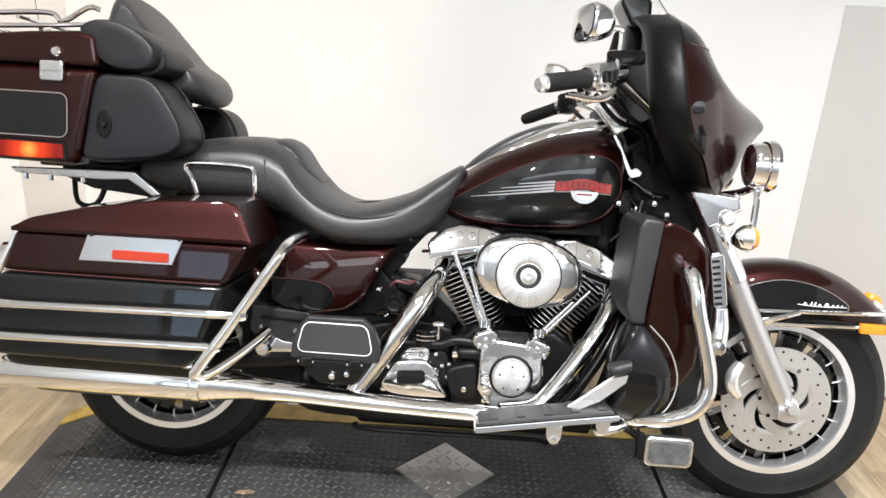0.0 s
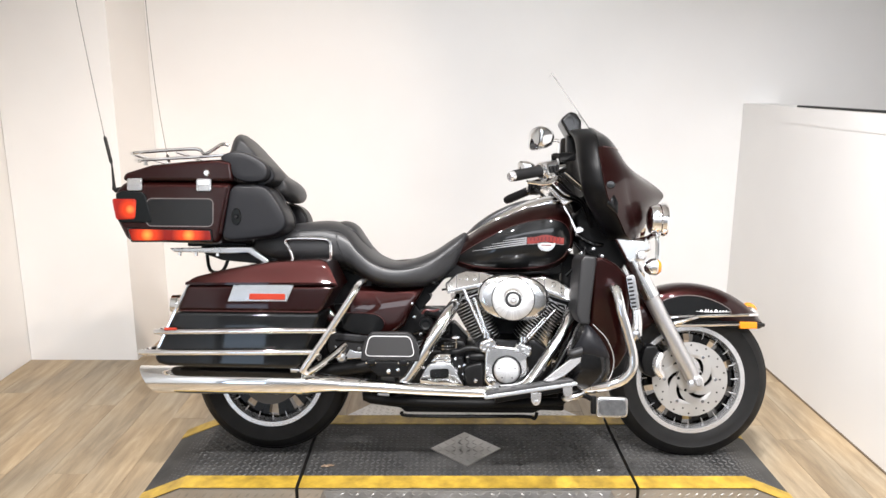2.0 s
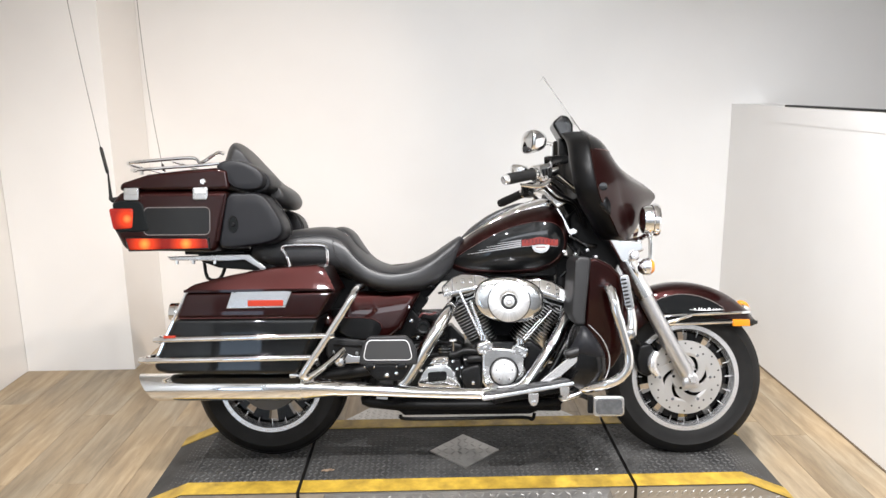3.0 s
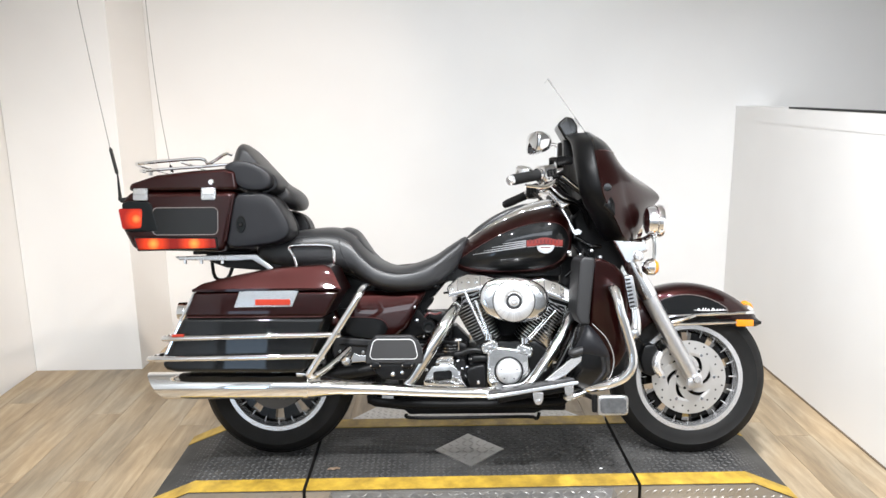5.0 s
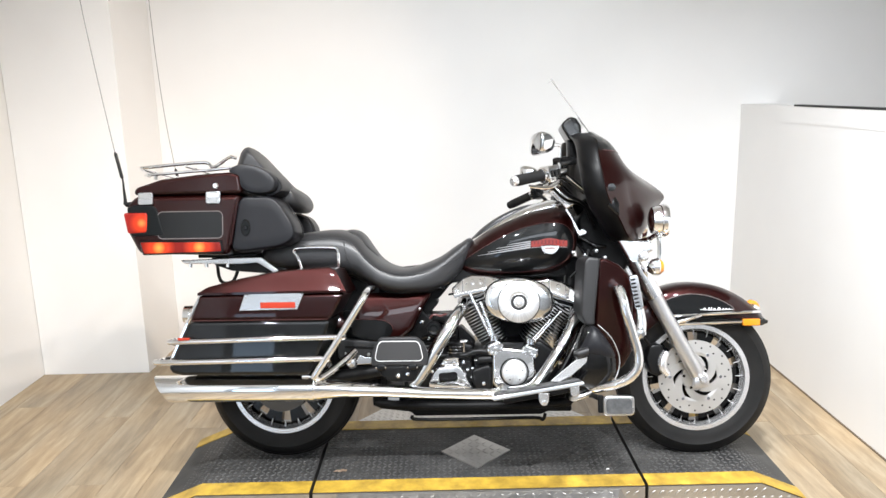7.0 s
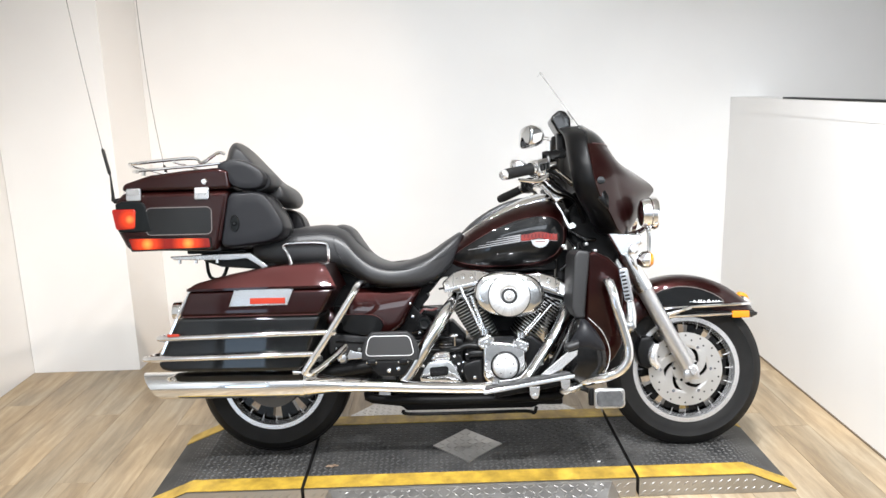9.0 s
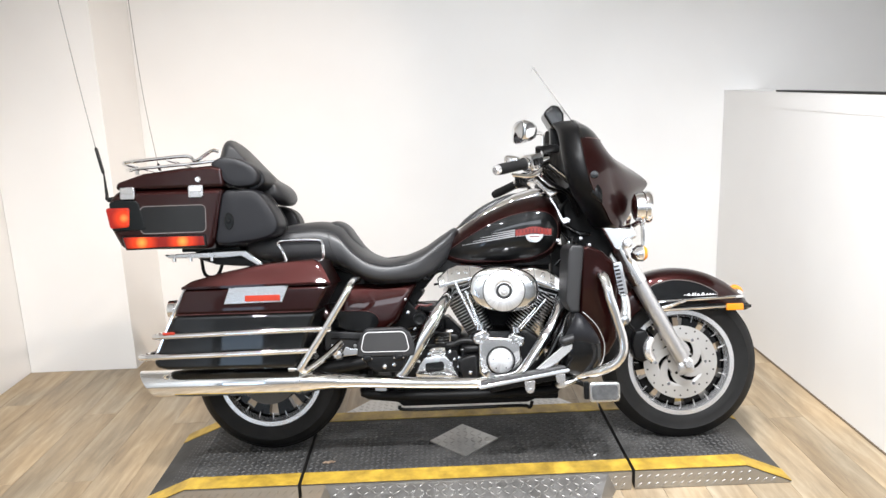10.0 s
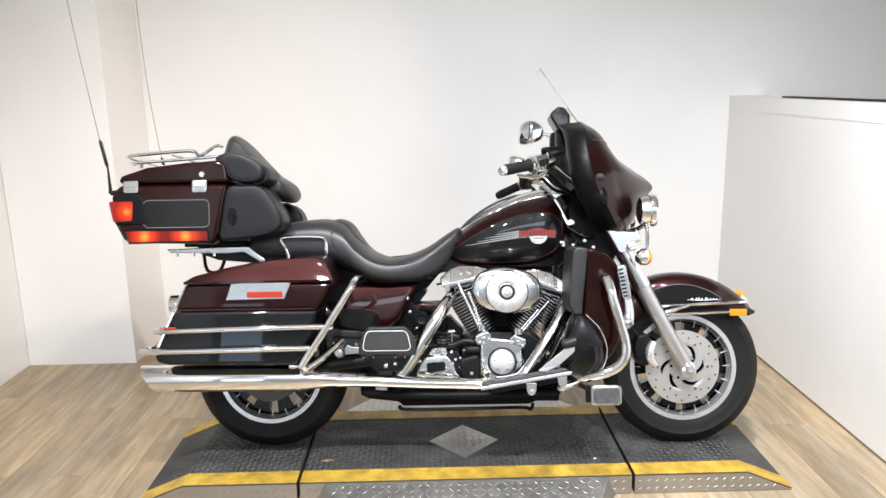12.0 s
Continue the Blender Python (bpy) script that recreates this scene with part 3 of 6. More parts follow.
part("nacelle_bolt", lathe([(0.0, -0.172), (0.014, -0.17), (0.02, -0.162), (0.02, -0.15)], (0.628, 0, 0.755), segs=18), BRUSHED, bike)
part("caliper", slab([(0.645, 0.37), (0.655, 0.315), (0.69, 0.30), (0.715, 0.315), (0.72, 0.385), (0.70, 0.425), (0.66, 0.42)], -0.11, -0.055, 0.012, 2), BLACKSATIN, bike, "black front brake caliper")
part("caliper_cover", tube([(0.718, -0.118, 0.395), (0.702, -0.12, 0.365), (0.703, -0.12, 0.335), (0.72, -0.118, 0.312)], [0.014, 0.018, 0.018, 0.014], 14, 4), BRUSHED, bike, "polished caliper cover")
part("brake_hose", tube([(0.66, -0.1, 0.42), (0.63, -0.12, 0.46), (0.62, -0.13, 0.56), (0.6, -0.12, 0.7)], 0.006, 8, 6), BLACKSATIN, bike, "black rubber brake hose")

# front fender: a shell round the tyre
def fender(name, label, x, z, a0, a1, r, w, skirt, parent=None):
    rings = []
    for k in range(49):
        t0 = k / 48
        a = radians(a0 + (a1 - a0) * t0)
        d = Vector((math.cos(a), 0, math.sin(a)))
        taper = 1 - 0.25 * max(0, (0.1 - t0) / 0.1)
        sec = []
        for j in range(19):
            t = -1 + 2 * j / 18
            q = abs(t)
            if q < 0.55:
                rr, yy = r + 0.028 * (1 - (q / 0.55) ** 2.2), w * 0.9 * (q / 0.55) ** 0.85
            else:
                f = (q - 0.55) / 0.45
                rr, yy = r - skirt * f, w * (0.9 + 0.1 * min(1, f * 2.5))
            sec.append(Vector((x, 0, z)) + d * rr + Vector((0, math.copysign(yy * taper, t), 0)))
            if sec[-1].x > x:
                sec[-1].z = max(sec[-1].z, z + 0.209)
        rings.append(sec)
    outer = rings
    inner = [[p + (Vector((x, p.y * 0.3, z)) - p).normalized() * 0.004 for p in sec] for sec in rings]
    bm = bmesh.new()
    loops = [o + list(reversed(i)) for o, i in zip(outer, inner)]
    skin(bm, loops)
    return part(name, bm, MAROON, parent or bike, label)


ff = fender("front_fender", "maroon front fender with charcoal side panels", FX - 0.012, FZ, 33, 141, 0.332, 0.086, 0.075)
fender("rear_fender", "maroon rear fender", RX, RZ, 20, 150, 0.335, 0.095, 0.06)
for s in (-1, 1):
    y = s * 0.0875
    pan = [(0.712, 0.576), (0.74, 0.592), (0.79, 0.605), (0.83, 0.607), (0.88, 0.6), (0.93, 0.582), (0.972, 0.556), (0.975, 0.54), (0.96, 0.533), (0.75, 0.536), (0.69, 0.53)]
    part("side_panel", slab(pan, y, y + s * 0.003, 0.0005, 1), CHARCOAL, ff, "charcoal painted panel")
    part("pinstripe", tube([(px, y + s * 0.003, pz) for px, pz in pan[:9]], 0.001, 6, 3), GOLDLINE, ff)
    for z0, z1, x0, x1 in ((0.527, 0.537, 0.74, 1.085), (0.495, 0.503, 0.77, 1.085)):
        part("fender_trim", tube([(x0, s * 0.094, z0), (0.9, s * 0.097, (z0 + z1) / 2), (1.05, s * 0.092, z1), (x1, s * 0.07, z1), (x1 + 0.012, s * 0.03, z1)], 0.0055, 8, 4), CHROME, ff, "chrome fender trim rail")
    part("fender_skirt", slab([(0.78, 0.500), (0.9, 0.514), (1.09, 0.512), (1.1, 0.496), (1.08, 0.486), (0.9, 0.49)], s * 0.086, s * 0.09, 0.001, 1), BLACKGLOSS, ff)
    part("marker_lens", block((1.005, s * 0.098 - 0.008, 0.487), (1.068, s * 0.098 + 0.008, 0.513), 0.004, 2), AMBER, ff, "amber side marker lens")
    part("trim_end", tube([(1.065, s * 0.096, 0.5), (1.098, s * 0.088, 0.5)], [0.011, 0.007], 12, 1), BLACKGLOSS, ff)
    # illegible script lettering on the panel, as plain strokes
    for k, (bx, bl, bh) in enumerate(((0.862, 0.012, 0.010), (0.88, 0.006, 0.013), (0.889, 0.006, 0.013), (0.899, 0.010, 0.008), (0.915, 0.014, 0.012), (0.933, 0.007, 0.008), (0.944, 0.007, 0.008), (0.955, 0.006, 0.008))):
        part("script_bar", turned(slab([(0, 0), (bl, 0), (bl * 0.4 + 0.004, bh * 0.75), (0.004, bh * 0.75)], 0, s * 0.001, 0), pose(bx, y + s * 0.0032, 0.547)), WHITELINE, ff, smooth=0)
    part("script_line", tube([(0.85, y + s * 0.0035, 0.549), (0.9, y + s * 0.0035, 0.546), (0.972, y + s * 0.0035, 0.548)], 0.0009, 5, 4), WHITELINE, ff)
part("fender_lamp", loft_x([(1.052, 0.532, 0.56, 0.02), (1.072, 0.528, 0.566, 0.028), (1.095, 0.52, 0.556, 0.026), (1.11, 0.515, 0.535, 0.015)], 2.4, 18), CHROME, bike, "chrome fender tip lamp")
part("fender_lamp_lens", loft_x([(1.057, 0.553, 0.57, 0.012), (1.072, 0.55, 0.577, 0.02), (1.092, 0.547, 0.57, 0.018), (1.104, 0.54, 0.556, 0.008)], 2.4, 14), AMBER, bike, "amber fender tip lens")
part("fender_bracket", tube([(0.745, -0.10, 0.50), (0.78, -0.11, 0.508), (0.85, -0.105, 0.53)], 0.007, 8, 4), CHROME, bike)

# headlamp, passing lamps, front turn signals
head = part("headlamp", lathe([(0.0, 0.03), (0.045, 0.026), (0.068, 0.014), (0.072, 0.0), (0.068, -0.05), (0.045, -0.1), (0.0, -0.11)], (0.655, 0, 0.885), (1, 0, 0), 32), CHROME, bike, "round chrome headlamp")
for s in (-1, 1):
    lamp = part("passing_lamp", lathe([(0.0, -0.05), (0.03, -0.049), (0.047, -0.042), (0.051, -0.03), (0.0515, -0.012), (0.056, -0.01), (0.058, 0.004), (0.052, 0.008)], (0.69, s * 0.2, 0.882), (1, 0, 0), 28), CHROME, bike, "chrome passing lamp")
    part("lamp_lens", lathe([(0.0, 0.022), (0.03, 0.018), (0.052, 0.006)], (0.69, s * 0.2, 0.882), (1, 0, 0), 24), GLASSLENS, lamp, "clear ribbed lens")
    part("lamp_ring", lathe([(0.05, 0.014), (0.057, 0.012), (0.06, 0.004), (0.057, -0.004)], (0.69, s * 0.2, 0.882), (1, 0, 0), 28), CHROME, lamp)
    part("lamp_bar", tube([(0.6, s * 0.08, 0.8), (0.648, s * 0.15, 0.815), (0.672, s * 0.2, 0.828), (0.676, s * 0.2, 0.76), (0.67, s * 0.2, 0.715)], 0.009, 10, 5), CHROME, bike, "chrome lamp bar")
    sig = part("turn_signal", lathe([(0.0, -0.04), (0.018, -0.036), (0.03, -0.02), (0.033, 0.0), (0.03, 0.004)], (0.668, s * 0.2, 0.715), (1, 0, 0), 22), CHROME, bike, "chrome bullet turn signal")
    part("signal_lens", lathe([(0.0, 0.022), (0.02, 0.018), (0.029, 0.006), (0.03, 0.002)], (0.668, s * 0.2, 0.715), (1, 0, 0), 22), AMBER, sig, "amber lens")

# fairing: outer shell with a peaked brow over the lamp, from edge to edge
EDGE = [(1.212, 0.17, 0.44), (1.165, 0.27, 0.446), (1.085, 0.328, 0.448), (1.0, 0.34, 0.46), (0.94, 0.322, 0.482), (0.88, 0.285, 0.522), (0.83, 0.235, 0.556), (0.808, 0.19, 0.588)]
NOSE = [(1.215, 0.47, 0.475), (1.168, 0.52, 0.526), (1.1, 0.56, 0.576), (1.06, 0.588, 0.652), (0.99, 0.6, 0.744), (0.945, 0.615, 0.728), (0.87, 0.63, 0.685), (0.82, 0.617, 0.635)]


def fairing_grid(shrink=0.0):
    e, c = curve(EDGE, 6), curve(NOSE, 6)
    rows = []
    for (ez, w, ex), (cz, wx, cx) in zip(e, c):
        row = []
        for j in range(61):
            t = -1 + j / 30
            q = abs(t)
            x = ex + (wx - ex) * (1 - q ** 4.6) + (cx - wx) * max(0, 1 - q * 1.3) ** 1.0
            row.append(Vector((x - shrink, t * (w - shrink), cz + (ez - cz) * q ** 1.5)))
        rows.append(row)
    return rows


rows_o, rows_i = fairing_grid(), fairing_grid(0.008)
TOPROW = 9
fairing = part("fairing", skin(bmesh.new(), [o + list(reversed(i)) for o, i in zip(rows_o[TOPROW:], rows_i[TOPROW:])]), MAROON, bike, "maroon bat-wing fairing with a charcoal brow", smooth=50)
part("fairing_brow", skin(bmesh.new(), [o + list(reversed(i)) for o, i in zip(rows_o[:TOPROW + 1], rows_i[:TOPROW + 1])]), CHARCOAL, fairing, "charcoal upper fairing panel", smooth=50)
part("pinstripe", tube([p + Vector((0.001, 0, 0.0008)) for p in rows_o[TOPROW][1:60]], 0.0012, 6, 1), PINLINE, fairing)
rings = []
for ez, w, ex in curve(EDGE, 6):
    half = [(ex + 0.002, w - 0.004), (ex - 0.012, w - 0.001), (ex - 0.034, w - 0.007), (ex - 0.056, w - 0.024), (ex - 0.068, w - 0.05), (ex - 0.066, w - 0.085), (ex - 0.045, w - 0.12), (ex - 0.02, max(w - 0.16, 0.01))]
    front = [(ex + 0.02, max(w - 0.16, 0.01)), (ex + 0.02, w - 0.02)]
    zz = 0.99 + (ez - 0.99) * 0.985
    rings.append([Vector((x, -y, zz)) for x, y in half] + [Vector((x, y, zz)) for x, y in reversed(half)] + [Vector((x, y, zz)) for x, y in reversed(front)] + [Vector((x, -y, zz)) for x, y in front])
part("inner_fairing", skin(bmesh.new(), rings), INNERBLACK, bike, "glossy black rounded inner fairing", smooth=60)
for s in (-1, 1):
    part("fairing_vent", loft_x([(0.462, 0.94, 0.965, 0.003), (0.475, 0.925, 0.975, 0.008), (0.495, 0.905, 0.965, 0.008), (0.51, 0.895, 0.94, 0.003)], 2.4, 14, 3, s * 0.312), BLACKGLOSS, fairing)
part("fairing_badge", lathe([(0.0, -0.006), (0.013, -0.005), (0.015, 0.0)], (0.482, -0.331, 0.995), (0.35, 1, 0), 14), BLACKGLOSS, fairing, "small dark medallion")
rings = []
for k in range(9):
    v = k / 8
    row = []
    for j in range(17):
        t = -1 + j / 8
        row.append(Vector((0.452 - 0.13 * v - (0.018 - 0.008 * v) * t * t, t * (0.2 - 0.16 * v), 1.2 + 0.245 * v - 0.008 * t * t * v ** 3)))
    rings.append(row)
shield = part("windshield", skin(bmesh.new(), [r + [p + Vector((-0.002, 0, -0.001)) for p in reversed(r)] for r in rings]), GLASS, bike, "clear windshield")
part("dash_pod", slab([(0.342, 1.25), (0.352, 1.264), (0.376, 1.284), (0.402, 1.279), (0.42, 1.25), (0.421, 1.2), (0.405, 1.186), (0.375, 1.192)], -0.09, 0.02, 0.012, 3), BLACKGLOSS, bike, "black angular dash pod")
part("pod_bracket", block((0.37, -0.06, 1.13), (0.41, -0.02, 1.22), 0.006), BLACKSATIN, bike)

# handlebar with grips, switches, levers, mirrors
part("handlebar", tube([(0.2, -0.385, 1.033), (0.262, -0.335, 1.035), (0.315, -0.27, 1.005), (0.37, -0.14, 0.975), (0.385, 0.0, 0.972), (0.38, 0.14, 0.975), (0.34, 0.27, 1.01), (0.29, 0.335, 1.025), (0.235, 0.385, 1.008)], 0.0135, 12, 6), CHROME, bike, "chrome handlebar")
for s, e0, e1 in ((-1, (0.146, -0.425, 1.014), (0.243, -0.352, 1.038)), (1, (0.183, 0.425, 0.984), (0.275, 0.352, 1.022))):
    e0, e1 = Vector(e0), Vector(e1)
    g = part("grip", tube([e0, e0.lerp(e1, 0.08), e0.lerp(e1, 0.5), e0.lerp(e1, 0.95), e1], [0.017, 0.019, 0.0185, 0.019, 0.021], 16, 2), RUBBER, bike, "black rubber handgrip")
    part("grip_cap", tube([e0 - (e1 - e0) * 0.13, e0 - (e1 - e0) * 0.09, e0], [0.012, 0.0165, 0.0175], 16, 1), BRUSHED if s < 0 else RUBBER, g)
    part("grip_collar", tube([e1.lerp(e0, 0.06), e1.lerp(e0, -0.02)], 0.0225, 16, 1), CHROME, g, "chrome grip collar")
    sw = part("switch_housing", turned(block((-0.03, -0.028, -0.03), (0.03, 0.028, 0.03), 0.01), Matrix.Translation(e1.lerp(e0, -0.28)) @ pose(0, 0, 0, 0, -12, s * -38)), CHROME if s < 0 else BLACKSATIN, bike, "chrome handlebar switch housing" if s < 0 else "black handlebar switch housing")
    for k in range(3):
        part("switch_button", turned(block((-0.022 + 0.016 * k, -0.034, -0.012), (-0.011 + 0.016 * k, -0.026, 0.012), 0.002, 1), Matrix.Translation(e1.lerp(e0, -0.28)) @ pose(0, 0, 0, 0, -12, s * -38)), BLACKGLOSS, sw)
    part("clamp", tube([e1.lerp(e0, -0.5), e1.lerp(e0, -0.8)], 0.022, 14, 1), CHROME, sw)
    part("master_cylinder", turned(block((-0.04, -0.02, 0.0), (0.045, 0.022, 0.032), 0.008), Matrix.Translation(e1.lerp(e0, -0.65) + Vector((0.02, 0, 0.02))) @ pose(0, 0, 0, 0, -6, s * -38)), BLACKGLOSS, bike, "gloss black fluid reservoir")
    part("lever", tube([e1 + Vector((0.05, 0, -0.012)), e1 + Vector((0.045, s * 0.04, -0.03)), e1.lerp(e0, 0.5) + Vector((0.06, s * 0.02, -0.035)), e0 + Vector((0.045, s * 0.01, -0.02))], [0.01, 0.008, 0.007, 0.006], 10, 4), CHROME, bike, "chrome hand lever")
    mc = Vector((0.241, -0.38, 1.146)) if s < 0 else Vector((0.262, 0.38, 1.115))
    rings = []
    for f, d in ((0.04, -0.063), (0.35, -0.059), (0.62, -0.049), (0.84, -0.032), (0.96, -0.014), (1.0, 0.0), (0.97, 0.008), (0.9, 0.011), (0.88, 0.009), (0.5, 0.012), (0.05, 0.013)):
        ring = []
        for k in range(32):
            a = 2 * math.pi * k / 32
            ux, uz = 0.038 * math.copysign(abs(math.cos(a)) ** 0.55, math.cos(a)), 0.037 * math.copysign(abs(math.sin(a)) ** 0.6, math.sin(a))
            ring.append(Vector((f * (ux + 0.12 * uz), -d, f * (uz + 0.1 * ux))))
        rings.append(ring)
    place = Matrix.Translation(mc + Vector((-0.013, 0, -0.003))) @ pose(0, 0, 0, 0, 0, -60 if s < 0 else -120)
    mirror = part("mirror", turned(skin(bmesh.new(), rings), place), CHROME, bike, "rounded square chrome mirror")
    part("mirror_glass", turned(skin(bmesh.new(), [[Vector((q.x * f, -0.0125 - 0.011 * (1 - f * f), q.z * f)) for q in rings[7]] for f in (0.95, 0.7, 0.35, 0.05)]), place), MIRROR, mirror, "convex mirror glass")
    part("mirror_stem", tube([mc + Vector((0.02, -s * 0.02, -0.01)), mc + Vector((0.06, -s * 0.04, -0.004)), mc + Vector((0.066, -s * 0.045, -0.03)), mc + Vector((0.06, -s * 0.045, -0.1))], 0.006, 8, 4), CHROME, mirror)
for y, dz in ((-0.12, 0.0), (-0.16, 0.015), (0.1, 0.0)):
    part("cable", tube([(0.28, y * 2, 1.015 + dz), (0.34, y * 1.6, 0.965 + dz), (0.42, y, 0.94), (0.46, y * 0.6, 0.86)], 0.006, 8, 5), BLACKSATIN, bike, "black control cable")
for bx, by, bz in ((0.421, -0.13, 0.735), (0.462, -0.12, 0.775), (0.493, -0.125, 0.75)):
    part("neck_bolt", lathe([(0.0, by - 0.012), (0.006, by - 0.011), (0.0085, by - 0.004), (0.0085, by + 0.06)], (bx, 0, bz), segs=12), SATINCHROME, bike, "bright frame bolt")
for x0, z0, x1, z1 in ((0.405, 0.83, 0.5, 0.79), (0.41, 0.79, 0.485, 0.735), (0.4, 0.745, 0.47, 0.71)):
    part("wiring_hose", tube([(x0, -0.085, z0), ((x0 + x1) / 2, -0.118, (z0 + z1) / 2 - 0.012), (x1, -0.1, z1)], 0.0075, 10, 5), BLACKGLOSS, bike, "black wiring hose")
part("steering_head", tube([(0.43, 0, 0.97), (0.56, 0, 0.72)], 0.045, 20, 1), DEEPBLACK, bike, "black frame neck")
part("neck_cover", slab([(0.40, 0.90), (0.455, 0.955), (0.545, 0.87), (0.6, 0.74), (0.56, 0.66), (0.48, 0.66), (0.42, 0.74)], -0.09, 0.09, 0.02), DEEPBLACK, bike, "matt black neck cover")
part("neck_trim", slab([(0.33, 0.966), (0.337, 0.969), (0.372, 0.912), (0.402, 0.853), (0.416, 0.858), (0.43, 0.848), (0.426, 0.838), (0.404, 0.832), (0.395, 0.842), (0.366, 0.904)], -0.112, -0.1, 0.0015, 1), BRUSHED, bike, "thin polished trim bar")
part("bar_riser", slab([(0.296, 0.996), (0.318, 1.009), (0.376, 0.987), (0.384, 0.95), (0.351, 0.93), (0.33, 0.958)], -0.14, -0.105, 0.006, 3), BRUSHED, bike, "polished handlebar riser")
part("riser_bolt", lathe([(0.0, -0.146), (0.008, -0.145), (0.01, -0.138)], (0.352, 0, 0.963), segs=12), CHROME, bike)
part("fairing_strut", tube([(0.322, -0.25, 1.046), (0.37, -0.25, 1.012), (0.42, -0.245, 0.972)], [0.013, 0.012, 0.008], 12, 3), BLACKGLOSS, bike, "gloss black fairing strut")
part("strut_trim", tube([(0.336, -0.263, 1.042), (0.42, -0.255, 0.976)], 0.003, 8, 1), CHROME, bike)

# ---- engine ----
engine = part("crankcase", slab([(0.0, 0.25), (0.02, 0.24), (0.3, 0.24), (0.325, 0.27), (0.31, 0.40), (0.25, 0.445), (0.05, 0.445), (0.0, 0.40)], -0.15, 0.17, 0.015), BLACKSATIN, bike, "black engine crankcase")


def cylinder(base, top, fins):
    b, t = Vector(base), Vector(top)
    w = (t - b).normalized()
    core = part("cylinder", tube([b, t], 0.04, 20, 1), BLACKSATIN, bike, "black finned engine cylinder")
    side = Vector((w.z, 0, -w.x))
    for k in range(fins):
        f = k / (fins - 1)
        c = b.lerp(t, 0.14 + 0.86 * f)
        wx, wy = 0.05 + 0.014 * f, 0.108
        out = [side * (wx * math.copysign(abs(math.cos(a)) ** 0.35, math.cos(a))) + Vector((0, wy * math.copysign(abs(math.sin(a)) ** 0.35, math.sin(a)), 0)) for a in (2 * math.pi * j / 20 for j in range(20))]
        fin = part("fin", skin(bmesh.new(), [[c + o * 0.97 - w * 0.0018 for o in out], [c + o * 0.995 - w * 0.0014 for o in out], [c + o * 0.995 + w * 0.0014 for o in out], [c + o * 0.97 + w * 0.0018 for o in out]]), BLACKSATIN, core)
        rim = [[c + o * 0.985 - w * 0.0013, c + o - w * 0.0011, c + o + w * 0.0011, c + o * 0.985 + w * 0.0013] for o in out]
        part("fin_edge", skin(bmesh.new(), rim + [rim[0]], caps=False), FINEDGE, fin, "machined bright fin edge")
    return core, w, side


def head(base, w, side, flip):
    """Cylinder head fins and the two-piece chrome rocker box on it."""
    b = Vector(base) + Vector((0.034 if flip < 0 else 0.004, 0, -0.016))
    w = Vector((flip * math.sin(radians(17)), 0, math.cos(radians(17))))
    side = Vector((w.z, 0, -w.x))
    m = Matrix(((side.x, 0, w.x, b.x), (0, 1, 0, 0), (side.z, 0, w.z, b.z), (0, 0, 0, 1)))
    body = part("cylinder_head", turned(block((-0.075, -0.105, 0.0), (0.075, 0.105, 0.03), 0.01), m), BLACKSATIN, bike, "black cylinder head")
    for k in range(4):
        part("head_fin", turned(block((-0.08, -0.112, 0.001 + 0.0085 * k), (0.08, 0.1, 0.0045 + 0.0085 * k), 0.001, 1), m), FINEDGE if k % 2 else BLACKSATIN, body)
    if flip < 0:
        line = [(-0.079, 0.643), (-0.07, 0.607), (0.046, 0.631), (0.116, 0.647), (0.113, 0.676), (0.06, 0.689), (0.0, 0.692), (-0.036, 0.68)]
        seams, bolts = ((-0.037, 0.626, 0.672), (0.046, 0.642, 0.682)), ((-0.06, 0.642), (0.0, 0.668), (0.03, 0.668), (0.08, 0.668))
    else:
        line = [(0.222, 0.655), (0.232, 0.672), (0.284, 0.676), (0.336, 0.663), (0.404, 0.618), (0.393, 0.577), (0.304, 0.61), (0.24, 0.632)]
        seams, bolts = ((0.285, 0.628, 0.67), (0.345, 0.602, 0.65)), ((0.262, 0.655), (0.318, 0.645), (0.38, 0.606), (0.35, 0.624))
    low = part("rocker_box", leaned(slab(line, -0.132, 0.12, 0.009, 3), -1, 0.64, -0.42), CHROME, bike, "chrome rocker box")
    part("rocker_step", slab([(x, z) for x, z in line[1:4]] + [(x, z + 0.016) for x, z in reversed(line[1:4])] if flip < 0 else [(x, z) for x, z in line[5:8]] + [(x, z + 0.016) for x, z in reversed(line[5:8])], -0.148, -0.12, 0.003, 2), CHROME, low, "chrome lower rocker flange")
    for sx, z0, z1 in seams:
        part("rocker_seam", leaned(block((sx - 0.0014, -0.1335, z0), (sx + 0.0014, -0.12, z1), 0), -1, 0.64, -0.42), BLACKSATIN, low, smooth=0)
    for sx, sz in bolts:
        part("bolt", leaned(lathe([(0.0, -0.14), (0.0065, -0.14), (0.008, -0.137), (0.009, -0.124)], (sx, 0, sz), segs=12), -1, 0.64, -0.42), CHROME, low)
    return low


for base, top, flip in (((0.098, 0.0, 0.40), (-0.004, 0.0, 0.597), -1), ((0.205, 0.0, 0.40), (0.332, 0.0, 0.572), 1)):
    core, w, side = cylinder(base, top, 17)
    head(Vector(top) + w * 0.008, w, side, flip)
